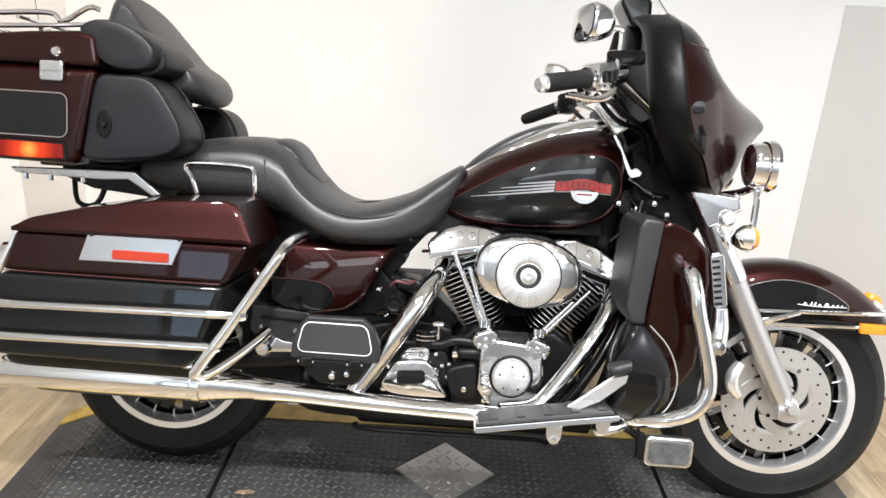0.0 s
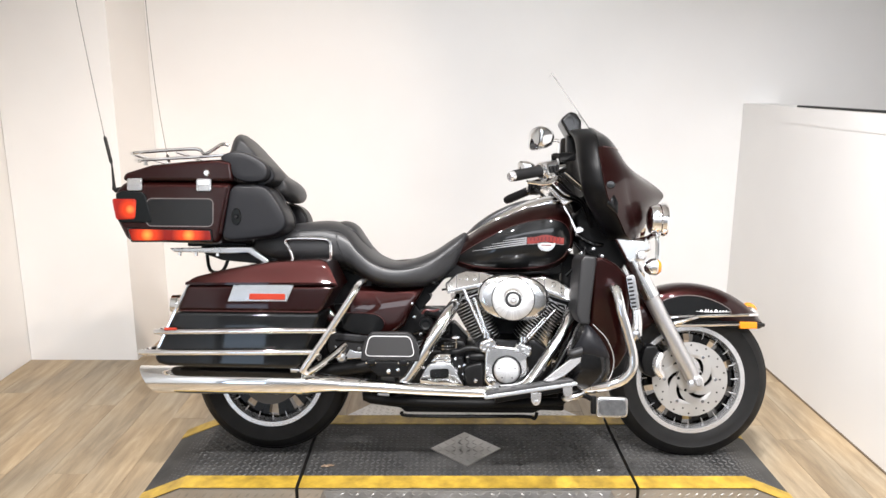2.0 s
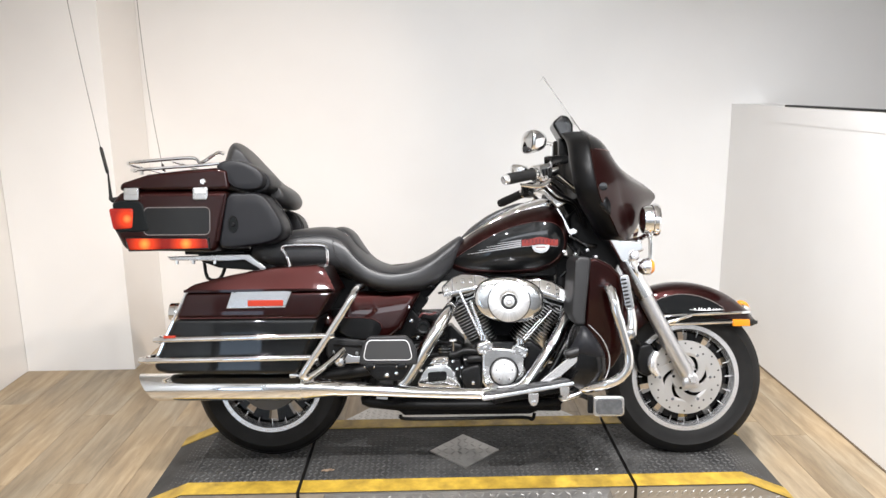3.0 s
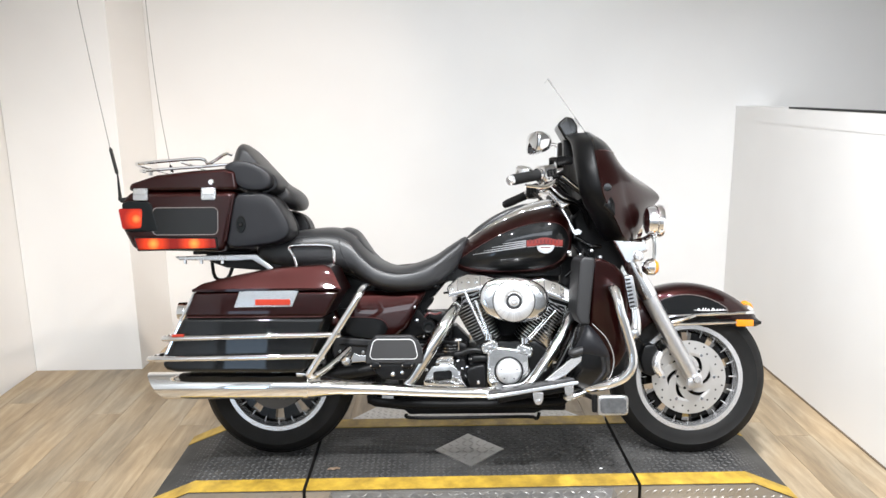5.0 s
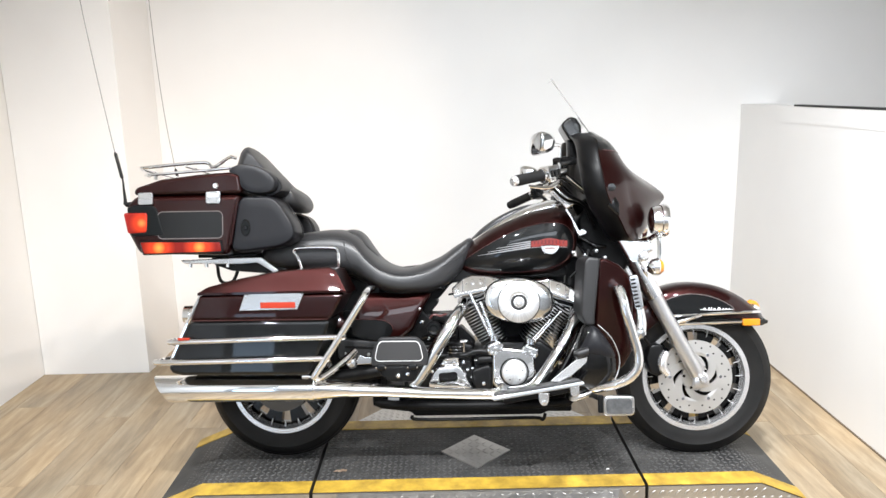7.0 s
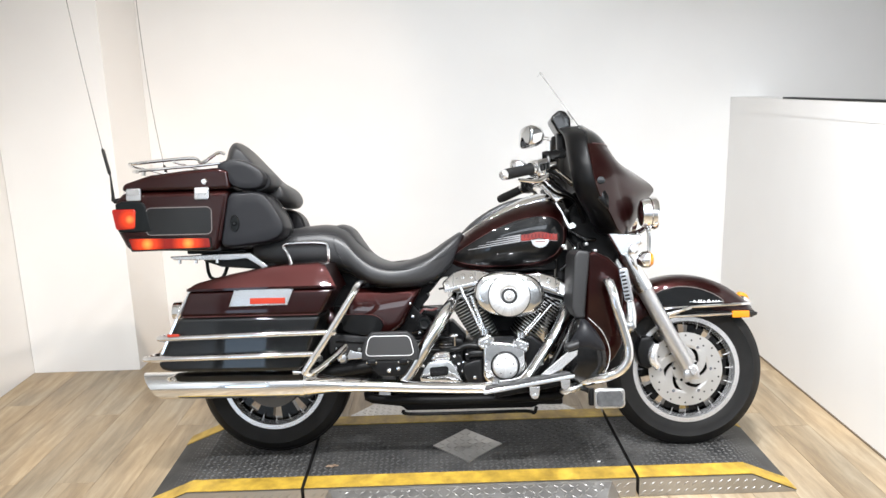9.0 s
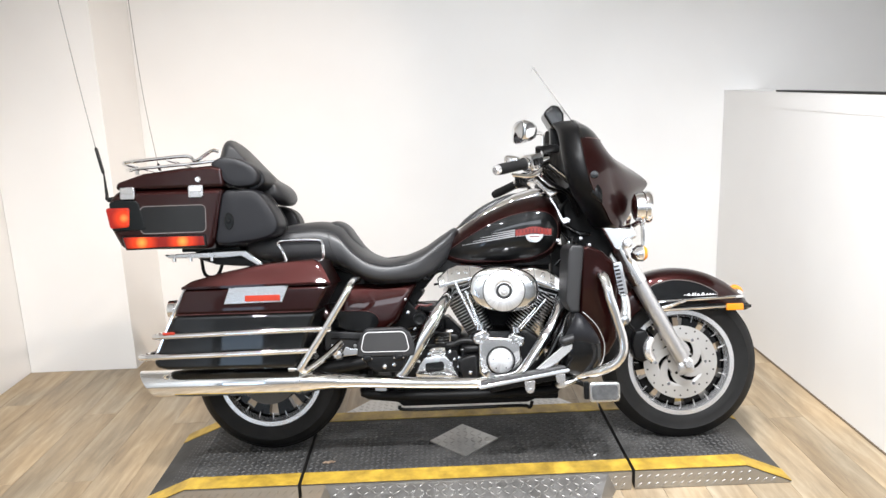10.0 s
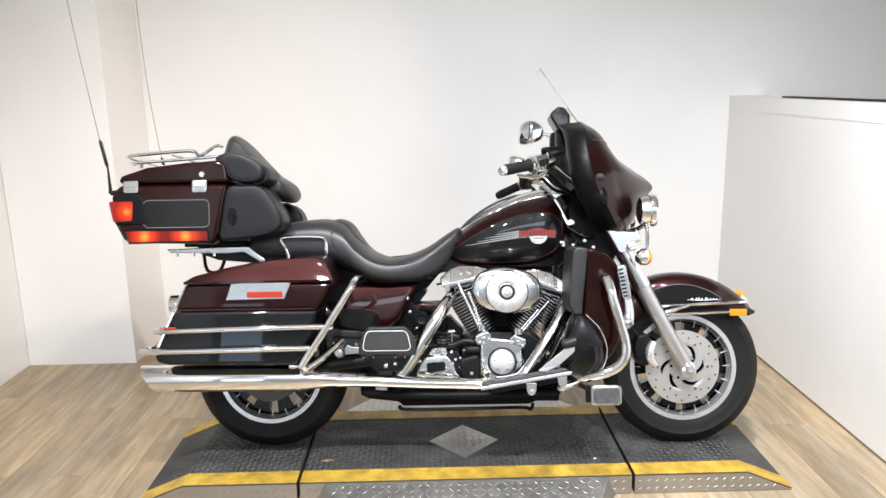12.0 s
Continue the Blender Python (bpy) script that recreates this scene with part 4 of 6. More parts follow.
# dark clutter between and behind the cylinders
part("coil_cover", slab([(0.03, 0.43), (0.25, 0.43), (0.36, 0.60), (0.36, 0.71), (-0.03, 0.71), (-0.02, 0.62)], 0.01, 0.09, 0.01), DEEPBLACK, bike, "black engine backing cover")
part("wire_tray", slab([(-0.36, 0.60), (-0.13, 0.60), (-0.08, 0.66), (0.02, 0.67), (0.36, 0.68), (0.36, 0.72), (-0.1, 0.72), (-0.36, 0.70)], -0.06, 0.08, 0.01), DEEPBLACK, bike, "black wiring tray under the tank")
part("rear_mount", slab([(-0.26, 0.40), (-0.06, 0.40), (-0.055, 0.48), (-0.068, 0.545), (-0.165, 0.543), (-0.13, 0.585), (-0.16, 0.63), (-0.26, 0.64)], -0.06, 0.08, 0.008), DEEPBLACK, bike, "black rear engine mount")
part("base_clutter", slab([(-0.06, 0.40), (0.0, 0.40), (0.01, 0.432), (-0.045, 0.49), (-0.06, 0.48)], -0.02, 0.1, 0.006), BLACKSATIN, bike)
part("intake", tube([(0.06, -0.02, 0.57), (0.16, -0.05, 0.6), (0.25, -0.02, 0.57)], 0.03, 14, 4), BLACKSATIN, bike)

# pushrod tubes and lifter blocks
for a, b, c in (((0.028, 0.595), (0.082, 0.45), -1), ((0.285, 0.525), (0.203, 0.436), 1)):
    for dx in (0.0, 0.024 * c):
        pr = part("pushrod_tube", tube([(a[0] + dx * 1.6, -0.15, a[1] + (0.03 if dx else 0)), (b[0] + dx * 0.5, -0.16, b[1])], 0.0072, 12, 1), CHROME, bike, "chrome pushrod tube")
        part("pushrod_collar", tube([(b[0] + dx * 0.5 - c * 0.0, -0.16, b[1]), (b[0] + dx * 0.5, -0.16, b[1] + 0.02)], 0.0115, 12, 1), CHROME, pr)
    m = pose(b[0] + 0.006 * c, 0, b[1] - 0.016, 0, 20 * c)
    lifter = part("lifter_block", turned(slab([(-0.03, -0.03), (0.03, -0.03), (0.033, -0.006), (0.026, 0.012), (-0.026, 0.012), (-0.033, -0.006)], -0.186, -0.12, 0.009, 3), m), CASTCHROME, bike, "chrome lifter block")
    for bx, bz in ((-0.02, 0.003), (0.02, 0.003), (-0.02, -0.02), (0.02, -0.02), (0.0, -0.01)):
        part("bolt", turned(lathe([(0.0, -0.194), (0.0055, -0.193), (0.007, -0.187), (0.008, -0.18)], (bx, 0, bz), segs=10), m), CHROME, lifter)
    part("lifter_gasket", turned(block((-0.031, -0.17, 0.011), (0.031, -0.125, 0.016), 0.002, 1), m), BLACKSATIN, lifter)


# cam cover with the round timer cover
cam_cover = part("cam_cover", slab([(0.068, 0.412), (0.10, 0.428), (0.19, 0.42), (0.222, 0.4), (0.228, 0.33), (0.21, 0.275), (0.16, 0.258), (0.09, 0.262), (0.066, 0.30)], -0.185, -0.14, 0.010, 3), CASTCHROME, bike, "chrome cam cover")
part("timer_cover", lathe([(0.0, -0.206), (0.036, -0.206), (0.043, -0.203), (0.047, -0.196), (0.047, -0.18)], (0, 0, 0), segs=36), TURNED, cam_cover, "round brushed timer cover").location = (0.147, 0, 0.338)
part("timer_groove", lathe([(0.046, -0.19), (0.053, -0.188), (0.055, -0.18)], (0.147, 0, 0.338), segs=36), BLACKSATIN, cam_cover)
for k in range(5):
    a = radians(90 + 72 * k)
    part("bolt", lathe([(0.0, -0.208), (0.0024, -0.208), (0.0028, -0.204)], (0.147 + 0.03 * math.cos(a), 0, 0.338 + 0.03 * math.sin(a)), segs=8), BLACKSATIN, cam_cover)
for bx, bz in ((0.08, 0.405), (0.21, 0.402), (0.215, 0.29), (0.085, 0.275), (0.077, 0.34)):
    part("bolt", lathe([(0.0, -0.194), (0.006, -0.193), (0.007, -0.18)], (bx, 0, bz), segs=10), CHROME, cam_cover)

# oval air cleaner
def oval(r, h, cx, cz, ax, az, tilt, prof, segs=48):
    rings = []
    for pr, ph in prof:
        ring = []
        for k in range(segs):
            a = 2 * math.pi * k / segs
            ux, uz = ax * pr * math.copysign(abs(math.cos(a)) ** 0.9, math.cos(a)), az * pr * math.copysign(abs(math.sin(a)) ** 0.9, math.sin(a))
            c, s = math.cos(tilt), math.sin(tilt)
            ring.append((cx + ux * c - uz * s, ph, cz + ux * s + uz * c))
        rings.append(ring)
    return skin(bmesh.new(), rings)


air = part("air_cleaner", oval(1, 1, 0.165, 0.602, 0.127, 0.082, radians(-6), [(0.93, -0.13), (0.97, -0.2), (1.0, -0.212), (1.0, -0.222), (0.95, -0.234), (0.8, -0.243), (0.4, -0.246), (0.02, -0.246)]), CASTCHROME, bike, "oval chrome air cleaner cover")
part("air_cleaner_disc", lathe([(0.036, -0.2535), (0.069, -0.2555), (0.073, -0.2535), (0.075, -0.234)], (0, 0, 0), segs=44), TURNED, air, "round brushed insert with a painted radial sheen").location = (0.163, 0, 0.598)
part("insert_groove", lathe([(0.0735, -0.2535), (0.0742, -0.2545), (0.0758, -0.2545), (0.0766, -0.234)], (0.163, 0, 0.598), segs=44), BLACKSATIN, air)
part("insert_cone", lathe([(0.0, -0.254), (0.02, -0.2545), (0.03, -0.2515), (0.036, -0.2535)], (0, 0, 0), segs=32), TURNED, air).location = (0.163, 0, 0.598)
part("insert_ring", lathe([(0.019, -0.2545), (0.021, -0.2562), (0.027, -0.2562), (0.029, -0.2525)], (0.163, 0, 0.598), segs=32), GREYPLASTIC, air)
part("insert_badge", lathe([(0.0, -0.2575), (0.008, -0.2595), (0.012, -0.2585), (0.0135, -0.254)], (0.163, 0, 0.598), segs=20), BRUSHED, air)
part("air_cleaner_plate", oval(1, 1, 0.165, 0.602, 0.12, 0.078, radians(-6), [(1, -0.10), (1, -0.14)]), BLACKSATIN, air)

# gearbox, chrome side cover, starter
gear = part("gearbox", slab([(-0.27, 0.26), (0.0, 0.25), (0.0, 0.43), (-0.1, 0.45), (-0.24, 0.42)], -0.12, 0.15, 0.015), BLACKSATIN, bike, "black gearbox case")
cover = part("clutch_cover", pillow([(-0.168, 0.298), (-0.16, 0.322), (-0.148, 0.346), (-0.124, 0.362), (-0.06, 0.366), (-0.036, 0.346), (-0.02, 0.31), (-0.006, 0.284), (-0.02, 0.276), (-0.1, 0.276), (-0.15, 0.282)], -0.205, -0.12, 0.12), CASTCHROME, gear, "domed chrome gearbox side cover")
part("cover_rim", tube([(-0.145, -0.2, 0.29), (-0.152, -0.2, 0.318), (-0.138, -0.2, 0.35), (-0.12, -0.2, 0.357), (-0.065, -0.2, 0.361), (-0.046, -0.2, 0.343), (-0.042, -0.2, 0.3), (-0.055, -0.2, 0.289), (-0.13, -0.2, 0.285), (-0.145, -0.2, 0.29)], 0.005, 8, 4), CHROME, cover)
part("cover_window", slab([(-0.129, 0.336), (-0.122, 0.341), (-0.068, 0.345), (-0.061, 0.339), (-0.06, 0.316), (-0.066, 0.311), (-0.121, 0.306), (-0.128, 0.311)], -0.2085, -0.2, 0.001, 1), BLACKGLOSS, cover, "dark polished window")
ledge = part("cover_ledge", slab([(-0.128, 0.362), (-0.119, 0.38), (-0.108, 0.391), (-0.062, 0.394), (-0.052, 0.38), (-0.052, 0.362)], -0.185, -0.12, 0.008, 3), CASTCHROME, gear, "stepped chrome gearbox top cover")
for k in range(3):
    part("ledge_rib", tube([(-0.122 + 0.006 * k, -0.19, 0.367 + 0.009 * k), (-0.056, -0.19, 0.372 + 0.009 * k)], 0.003, 8, 1), CHROME, ledge)
for bx, bz, by in ((-0.16, 0.29, -0.197), (-0.014, 0.284, -0.197), (-0.072, 0.376, -0.194), (-0.112, 0.372, -0.192), (-0.035, 0.335, -0.2), (-0.153, 0.345, -0.196)):
    part("bolt", lathe([(0.0, by - 0.006), (0.006, by - 0.005), (0.0075, by), (0.0075, by + 0.02)], (bx, 0, bz), segs=12), CHROME, cover)
part("starter", tube([(0.012, -0.155, 0.378), (0.022, -0.155, 0.379), (0.068, -0.155, 0.382)], [0.012, 0.0175, 0.0175], 18, 1), BLACKSATIN, bike, "round black starter housing")
part("starter_nut", tube([(0.002, -0.16, 0.376), (0.014, -0.16, 0.377)], 0.0085, 6, 1), CHROME, bike, "chrome starter nut")
canister = part("oil_filter", pillow([(-0.01, 0.342), (0.02, 0.357), (0.06, 0.362), (0.067, 0.32), (0.066, 0.272), (0.034, 0.266), (0.003, 0.28), (-0.008, 0.31)], -0.18, -0.1, 0.25), BLACKSATIN, bike, "rounded black engine side case")
part("bolt", lathe([(0.0, -0.189), (0.0065, -0.188), (0.008, -0.18), (0.008, -0.17)], (0.035, 0, 0.297), segs=12), CHROME, canister)
plate = part("gearbox_plate", slab([(-0.056, 0.372), (-0.036, 0.38), (-0.012, 0.375), (-0.003, 0.34), (-0.002, 0.3), (-0.02, 0.28), (-0.04, 0.3)], -0.15, -0.1, 0.006, 2), BLACKSATIN, gear, "black gearbox end plate")
for bx, bz in ((-0.022, 0.343), (-0.005, 0.348), (-0.038, 0.372), (-0.008, 0.316)):
    part("bolt", lathe([(0.0, -0.159), (0.0048, -0.158), (0.006, -0.15), (0.006, -0.14)], (bx, 0, bz), segs=10), CHROME, plate)
part("oil_line", tube([(-0.13, -0.15, 0.392), (-0.08, -0.155, 0.396), (-0.03, -0.16, 0.398), (0.0, -0.16, 0.41), (0.03, -0.16, 0.411), (0.056, -0.16, 0.406)], 0.0115, 12, 5), BLACKSATIN, bike, "black oil line")
filler = part("filler_neck", tube([(-0.068, -0.14, 0.4), (-0.068, -0.145, 0.432)], [0.034, 0.03], 24, 1), BLACKSATIN, gear, "black oil filler neck")
for zz in (0.408, 0.419, 0.43):
    part("filler_ring", lathe([(0.031, -0.0025), (0.035, 0.0), (0.031, 0.0025)], (-0.068, -0.143, zz), (0, 0, 1), 24), CHROME, filler, "chrome filler ring")
dip = part("dipstick", tube([(-0.036, -0.16, 0.412), (-0.037, -0.165, 0.448)], 0.0045, 10, 1), CHROME, bike, "chrome dipstick with a cross handle")
part("dipstick_handle", tube([(-0.05, -0.166, 0.449), (-0.037, -0.167, 0.451), (-0.025, -0.166, 0.451)], [0.0045, 0.006, 0.0045], 10, 2), CHROME, dip)
part("pivot_knob", tube([(-0.212, -0.215, 0.457), (-0.194, -0.215, 0.432)], [0.010, 0.009], 14, 1), CHROME, bike, "chrome pivot knob")

# frame
for s in (-1, 1):
    part("frame_tube", tube([(0.52, s * 0.04, 0.72), (0.44, s * 0.1, 0.5), (0.36, s * 0.14, 0.26), (0.28, s * 0.15, 0.215), (-0.3, s * 0.15, 0.215), (-0.36, s * 0.12, 0.25), (-0.37, s * 0.08, 0.32)], 0.017, 12, 5), DEEPBLACK, bike, "dusty black frame tube")
    part("swingarm", tube([(-0.34, s * 0.12, 0.34), (-0.5, s * 0.12, 0.315), (RX, s * 0.12, RZ)], [0.03, 0.027, 0.024], 12, 3), BLACKSATIN, bike, "black swingarm")
    part("shock", tube([(-0.6, s * 0.13, 0.36), (-0.52, s * 0.13, 0.6)], 0.028, 14, 1), BLACKSATIN, bike, "black rear shock absorber")
part("top_tube", tube([(0.5, 0, 0.84), (0.1, 0, 0.745), (-0.3, 0, 0.70)], 0.022, 12, 4), BLACKGLOSS, bike)
part("oil_pan", slab([(-0.363, 0.26), (-0.363, 0.19), (-0.24, 0.176), (-0.225, 0.16), (0.25, 0.163), (0.278, 0.174), (0.366, 0.173), (0.366, 0.24), (0.3, 0.262), (-0.3, 0.265)], -0.1, 0.12, 0.008), DEEPBLACK, bike, "black oil pan and lower frame")
part("pan_skid", slab([(-0.3, 0.215), (-0.24, 0.206), (-0.12, 0.2), (0.2, 0.2), (0.26, 0.215), (0.2, 0.24), (-0.2, 0.24)], -0.14, -0.098, 0.006), DEEPBLACK, bike, "matt black lower crossmember")
part("under_hose", tube([(-0.235, -0.11, 0.166), (-0.215, -0.115, 0.152), (0.0, -0.115, 0.152), (0.22, -0.115, 0.155), (0.255, -0.11, 0.146), (0.265, -0.11, 0.17)], 0.0065, 8, 4), DEEPBLACK, bike, "black breather hose")
part("battery_box", slab([(-0.34, 0.44), (-0.14, 0.44), (-0.13, 0.5), (-0.19, 0.56), (-0.2, 0.63), (-0.34, 0.64)], -0.085, 0.13, 0.012), DEEPBLACK, bike, "black battery and oil tank box")
part("frame_panel", slab([(-0.5, 0.35), (-0.13, 0.36), (-0.13, 0.5), (-0.2, 0.56), (-0.5, 0.56)], -0.075, 0.1, 0.01), DEEPBLACK, bike, "matt black frame side panel")
part("swingarm_cover", slab([(-0.54, 0.25), (-0.33, 0.24), (-0.33, 0.42), (-0.54, 0.42)], -0.1, 0.1, 0.01), DEEPBLACK, bike, "matt black swingarm pivot cover")
for s in (-1, 1):
    guard = part("frame_guard", slab([(-0.505, 0.462), (-0.36, 0.452), (-0.345, 0.43), (-0.35, 0.385), (-0.38, 0.372), (-0.49, 0.376), (-0.51, 0.395)], s * 0.142, s * 0.1, 0.01, 2), GREYPLASTIC, bike, "dark grey moulded frame guard")
    part("guard_rib", slab([(-0.48, 0.436), (-0.37, 0.43), (-0.37, 0.422), (-0.48, 0.428)], s * 0.146, s * 0.14, 0.002, 1), BLACKSATIN, guard)
    for bx, bz in ((-0.478, 0.408), (-0.392, 0.402)):
        part("guard_bolt", lathe([(0.0, s * 0.15), (0.005, s * 0.149), (0.007, s * 0.143), (0.007, s * 0.13)], (bx, 0, bz), segs=10), SATINCHROME, guard)
part("horn_cover", tube([(-0.145, -0.2, 0.5), (-0.145, -0.16, 0.5)], [0.022, 0.026], 18, 1), BLACKSATIN, bike, "black round switch cover")
part("horn_ring", lathe([(0.012, -0.203), (0.017, -0.205), (0.019, -0.2)], (-0.145, 0, 0.5), segs=18), PLASTIC, bike)
part("ignition_coil", slab([(-0.15, 0.525), (-0.09, 0.51), (-0.075, 0.53), (-0.09, 0.55), (-0.14, 0.555)], -0.14, -0.05, 0.01), BLACKSATIN, bike)
part("plug_wire", tube([(-0.09, -0.12, 0.62), (-0.06, -0.13, 0.628), (-0.02, -0.12, 0.66)], 0.004, 7, 4), BLACKSATIN, bike, "black spark plug wire")
part("plug_wire", tube([(0.12, -0.1, 0.66), (0.2, -0.12, 0.675), (0.28, -0.11, 0.64)], 0.004, 7, 4), BLACKSATIN, bike, "black spark plug wire")
part("plug_wire", tube([(-0.16, -0.16, 0.535), (-0.145, -0.17, 0.55), (-0.12, -0.165, 0.545), (-0.10, -0.15, 0.55)], 0.004, 7, 4), PINLINE, bike, "red wire")

# hoses and clips beside the engine
for pts, r in (([(-0.19, -0.13, 0.46), (-0.15, -0.15, 0.47), (-0.1, -0.15, 0.455), (-0.07, -0.13, 0.47)], 0.007), ([(-0.15, -0.1, 0.45), (-0.1, -0.12, 0.49), (-0.07, -0.1, 0.52)], 0.006), ([(0.33, -0.12, 0.5), (0.38, -0.14, 0.56), (0.4, -0.14, 0.65)], 0.006), ([(0.36, -0.15, 0.68), (0.41, -0.16, 0.73), (0.43, -0.14, 0.78)], 0.006), ([(0.395, -0.1, 0.8), (0.43, -0.12, 0.76), (0.47, -0.1, 0.74)], 0.005)):
    part("hose", tube(pts, r, 8, 5), BLACKGLOSS, bike, "gloss black hose")
for px, py, pz in ((-0.165, -0.152, 0.46), (-0.105, -0.155, 0.452), (-0.085, -0.125, 0.5), (0.365, -0.14, 0.54), (0.39, -0.165, 0.705), (0.42, -0.13, 0.76), (0.375, -0.13, 0.77), (-0.19, -0.14, 0.52), (-0.2, -0.135, 0.57)):
    part("clip", lathe([(0.0, py - 0.008), (0.006, py - 0.007), (0.008, py), (0.008, py + 0.02)], (px, 0, pz), segs=10), CHROME, bike, "small chrome clip")

# exhaust
part("front_header", tube([(0.375, -0.06, 0.55), (0.372, -0.17, 0.535), (0.345, -0.21, 0.48), (0.29, -0.235, 0.4), (0.238, -0.245, 0.325), (0.195, -0.26, 0.288), (0.12, -0.28, 0.28)], [0.022, 0.022, 0.022, 0.021, 0.021, 0.021, 0.021], 16, 6), CHROME, bike, "chrome front exhaust header")
part("header_clamp", tube([(0.318, -0.222, 0.44), (0.308, -0.228, 0.425)], 0.025, 16, 1), CHROME, bike)
part("down_pipe", tube([(0.405, -0.16, 0.52), (0.37, -0.2, 0.44), (0.31, -0.22, 0.34), (0.26, -0.22, 0.27)], 0.013, 12, 4), BLACKGLOSS, bike, "black oil cooler pipe")
part("rear_header", tube([(-0.03, -0.1, 0.585), (-0.052, -0.2, 0.56), (-0.09, -0.25, 0.505), (-0.2, -0.272, 0.335), (-0.228, -0.278, 0.294)], [0.021, 0.022, 0.024, 0.024, 0.018], 16, 5), CHROME, bike, "chrome rear exhaust heat shield")
part("heat_shield", tube([(0.13, -0.285, 0.278), (0.08, -0.292, 0.279), (-0.15, -0.298, 0.287), (-0.34, -0.3, 0.298), (-0.44, -0.302, 0.302)], [0.014, 0.019, 0.02, 0.023, 0.027], 16, 5), CHROME, bike, "long chrome exhaust heat shield")
muf = [(-0.42, -0.302, 0.302, 0.024), (-0.47, -0.304, 0.306, 0.030), (-0.55, -0.308, 0.31, 0.042), (-0.62, -0.308, 0.311, 0.046), (-0.9, -0.308, 0.312, 0.047), (-1.06, -0.308, 0.312, 0.047)]
bm = bmesh.new()
rings = []
for x, y, z, r in curve(muf, 5):
    rings.append([Vector((x, y + r * math.cos(a), z + r * math.sin(a))) for a in (2 * math.pi * k / 28 for k in range(28))])
last = []
for lean, rr in ((0.0, 0.047), (0.0, 0.0455), (0.02, 0.038)):
    rings.append([Vector((-1.095 - 0.75 * rr * math.sin(a) * 0.9 + lean * 2, -0.308 + rr * math.cos(a), 0.312 + rr * math.sin(a))) for a in (2 * math.pi * k / 28 for k in range(28))])
muffler = part("muffler", skin(bm, rings), CHROME, bike, "long chrome slip-on muffler with slash-cut tip")
part("muffler_clamp", tube([(-0.578, -0.308, 0.311), (-0.576, -0.308, 0.311), (-0.56, -0.308, 0.311), (-0.558, -0.308, 0.311), (-0.538, -0.308, 0.31), (-0.52, -0.307, 0.309)], [0.044, 0.0478, 0.0475, 0.0448, 0.0425, 0.037], 24, 1), CHROME, muffler, "chrome muffler clamp")
part("clamp_bolt", tube([(-0.6, -0.33, 0.356), (-0.53, -0.328, 0.352)], 0.007, 10, 1), CHROME, muffler)
part("clamp_ear", slab([(-0.582, 0.34), (-0.54, 0.338), (-0.543, 0.36), (-0.578, 0.363)], -0.334, -0.322, 0.003, 1), BLACKSATIN, muffler, "dark clamp ear")
copy_thing(muffler, pose(0, 0.616, 0))
part("crossover", tube([(-0.3, -0.15, 0.24), (-0.3, 0.2, 0.24), (-0.45, 0.305, 0.3)], 0.022, 12, 4), CHROME, bike)

# foot controls
fb = part("footboard", turned(slab([(-0.15, -0.007), (0.15, -0.007), (0.156, 0.0), (0.15, 0.006), (-0.15, 0.006), (-0.156, 0.0)], -0.066, 0.07, 0.002, 2), pose(0.212, -0.36, 0.305, -8, -9.5)), CHROME, bike, "rider footboard with chrome edge")
part("footboard_pad", turned(slab([(-0.146, 0.0065), (0.146, 0.0065), (0.142, 0.016), (-0.142, 0.016)], -0.06, 0.065, 0.003, 2), pose(0.212, -0.36, 0.305, -8, -9.5)), MATGREY, fb, "black rubber footboard pad")
for k in range(5):
    part("pad_rib", turned(slab([(-0.12 + 0.058 * k, 0.0162), (-0.10 + 0.058 * k, 0.0162), (-0.102 + 0.058 * k, 0.019), (-0.118 + 0.058 * k, 0.019)], -0.052, 0.058, 0.001, 1), pose(0.212, -0.36, 0.305, -8, -9.5)), MATGREY, fb)
part("footboard_tab", slab([(0.214, 0.30), (0.216, 0.272), (0.223, 0.26), (0.232, 0.256), (0.242, 0.26), (0.248, 0.272), (0.25, 0.30)], -0.392, -0.38, 0.003), BRUSHED, fb, "cast footboard lug")
part("footboard_tab", slab([(0.322, 0.315), (0.325, 0.292), (0.334, 0.28), (0.345, 0.281), (0.354, 0.292), (0.356, 0.318)], -0.372, -0.36, 0.003), BRUSHED, fb)
part("tab_pin", lathe([(0.0, -0.399), (0.006, -0.398), (0.0075, -0.39)], (0.232, 0, 0.27), segs=12), CHROME, fb)
part("footboard_bracket", slab([(0.1, 0.25), (0.34, 0.29), (0.34, 0.305), (0.1, 0.275)], -0.33, -0.16, 0.004), BLACKSATIN, fb)
part("brake_pedal_arm", slab([(0.257, 0.337), (0.282, 0.332), (0.327, 0.354), (0.38, 0.401), (0.382, 0.42), (0.348, 0.411)], -0.376, -0.366, 0.002, 1), BRUSHED, bike, "polished brake pedal arm")
ped = part("brake_pedal", slab(rounded(0.435, 0.216, 0.54, 0.284, 0.014), -0.372, -0.35, 0.006, 3), SATINCHROME, bike, "square brake pedal with a bright rim")
part("pedal_pad", slab(rounded(0.444, 0.224, 0.531, 0.276, 0.012), -0.376, -0.371, 0.002, 2), PEDALGREY, ped, "glossy grey pedal pad")
part("pedal_stem", block((0.419, -0.365, 0.225), (0.437, -0.345, 0.285), 0.004), BLACKSATIN, ped)
part("pedal_link", tube([(0.43, -0.355, 0.27), (0.40, -0.3, 0.275), (0.36, -0.2, 0.25)], 0.009, 10, 4), BLACKSATIN, ped)

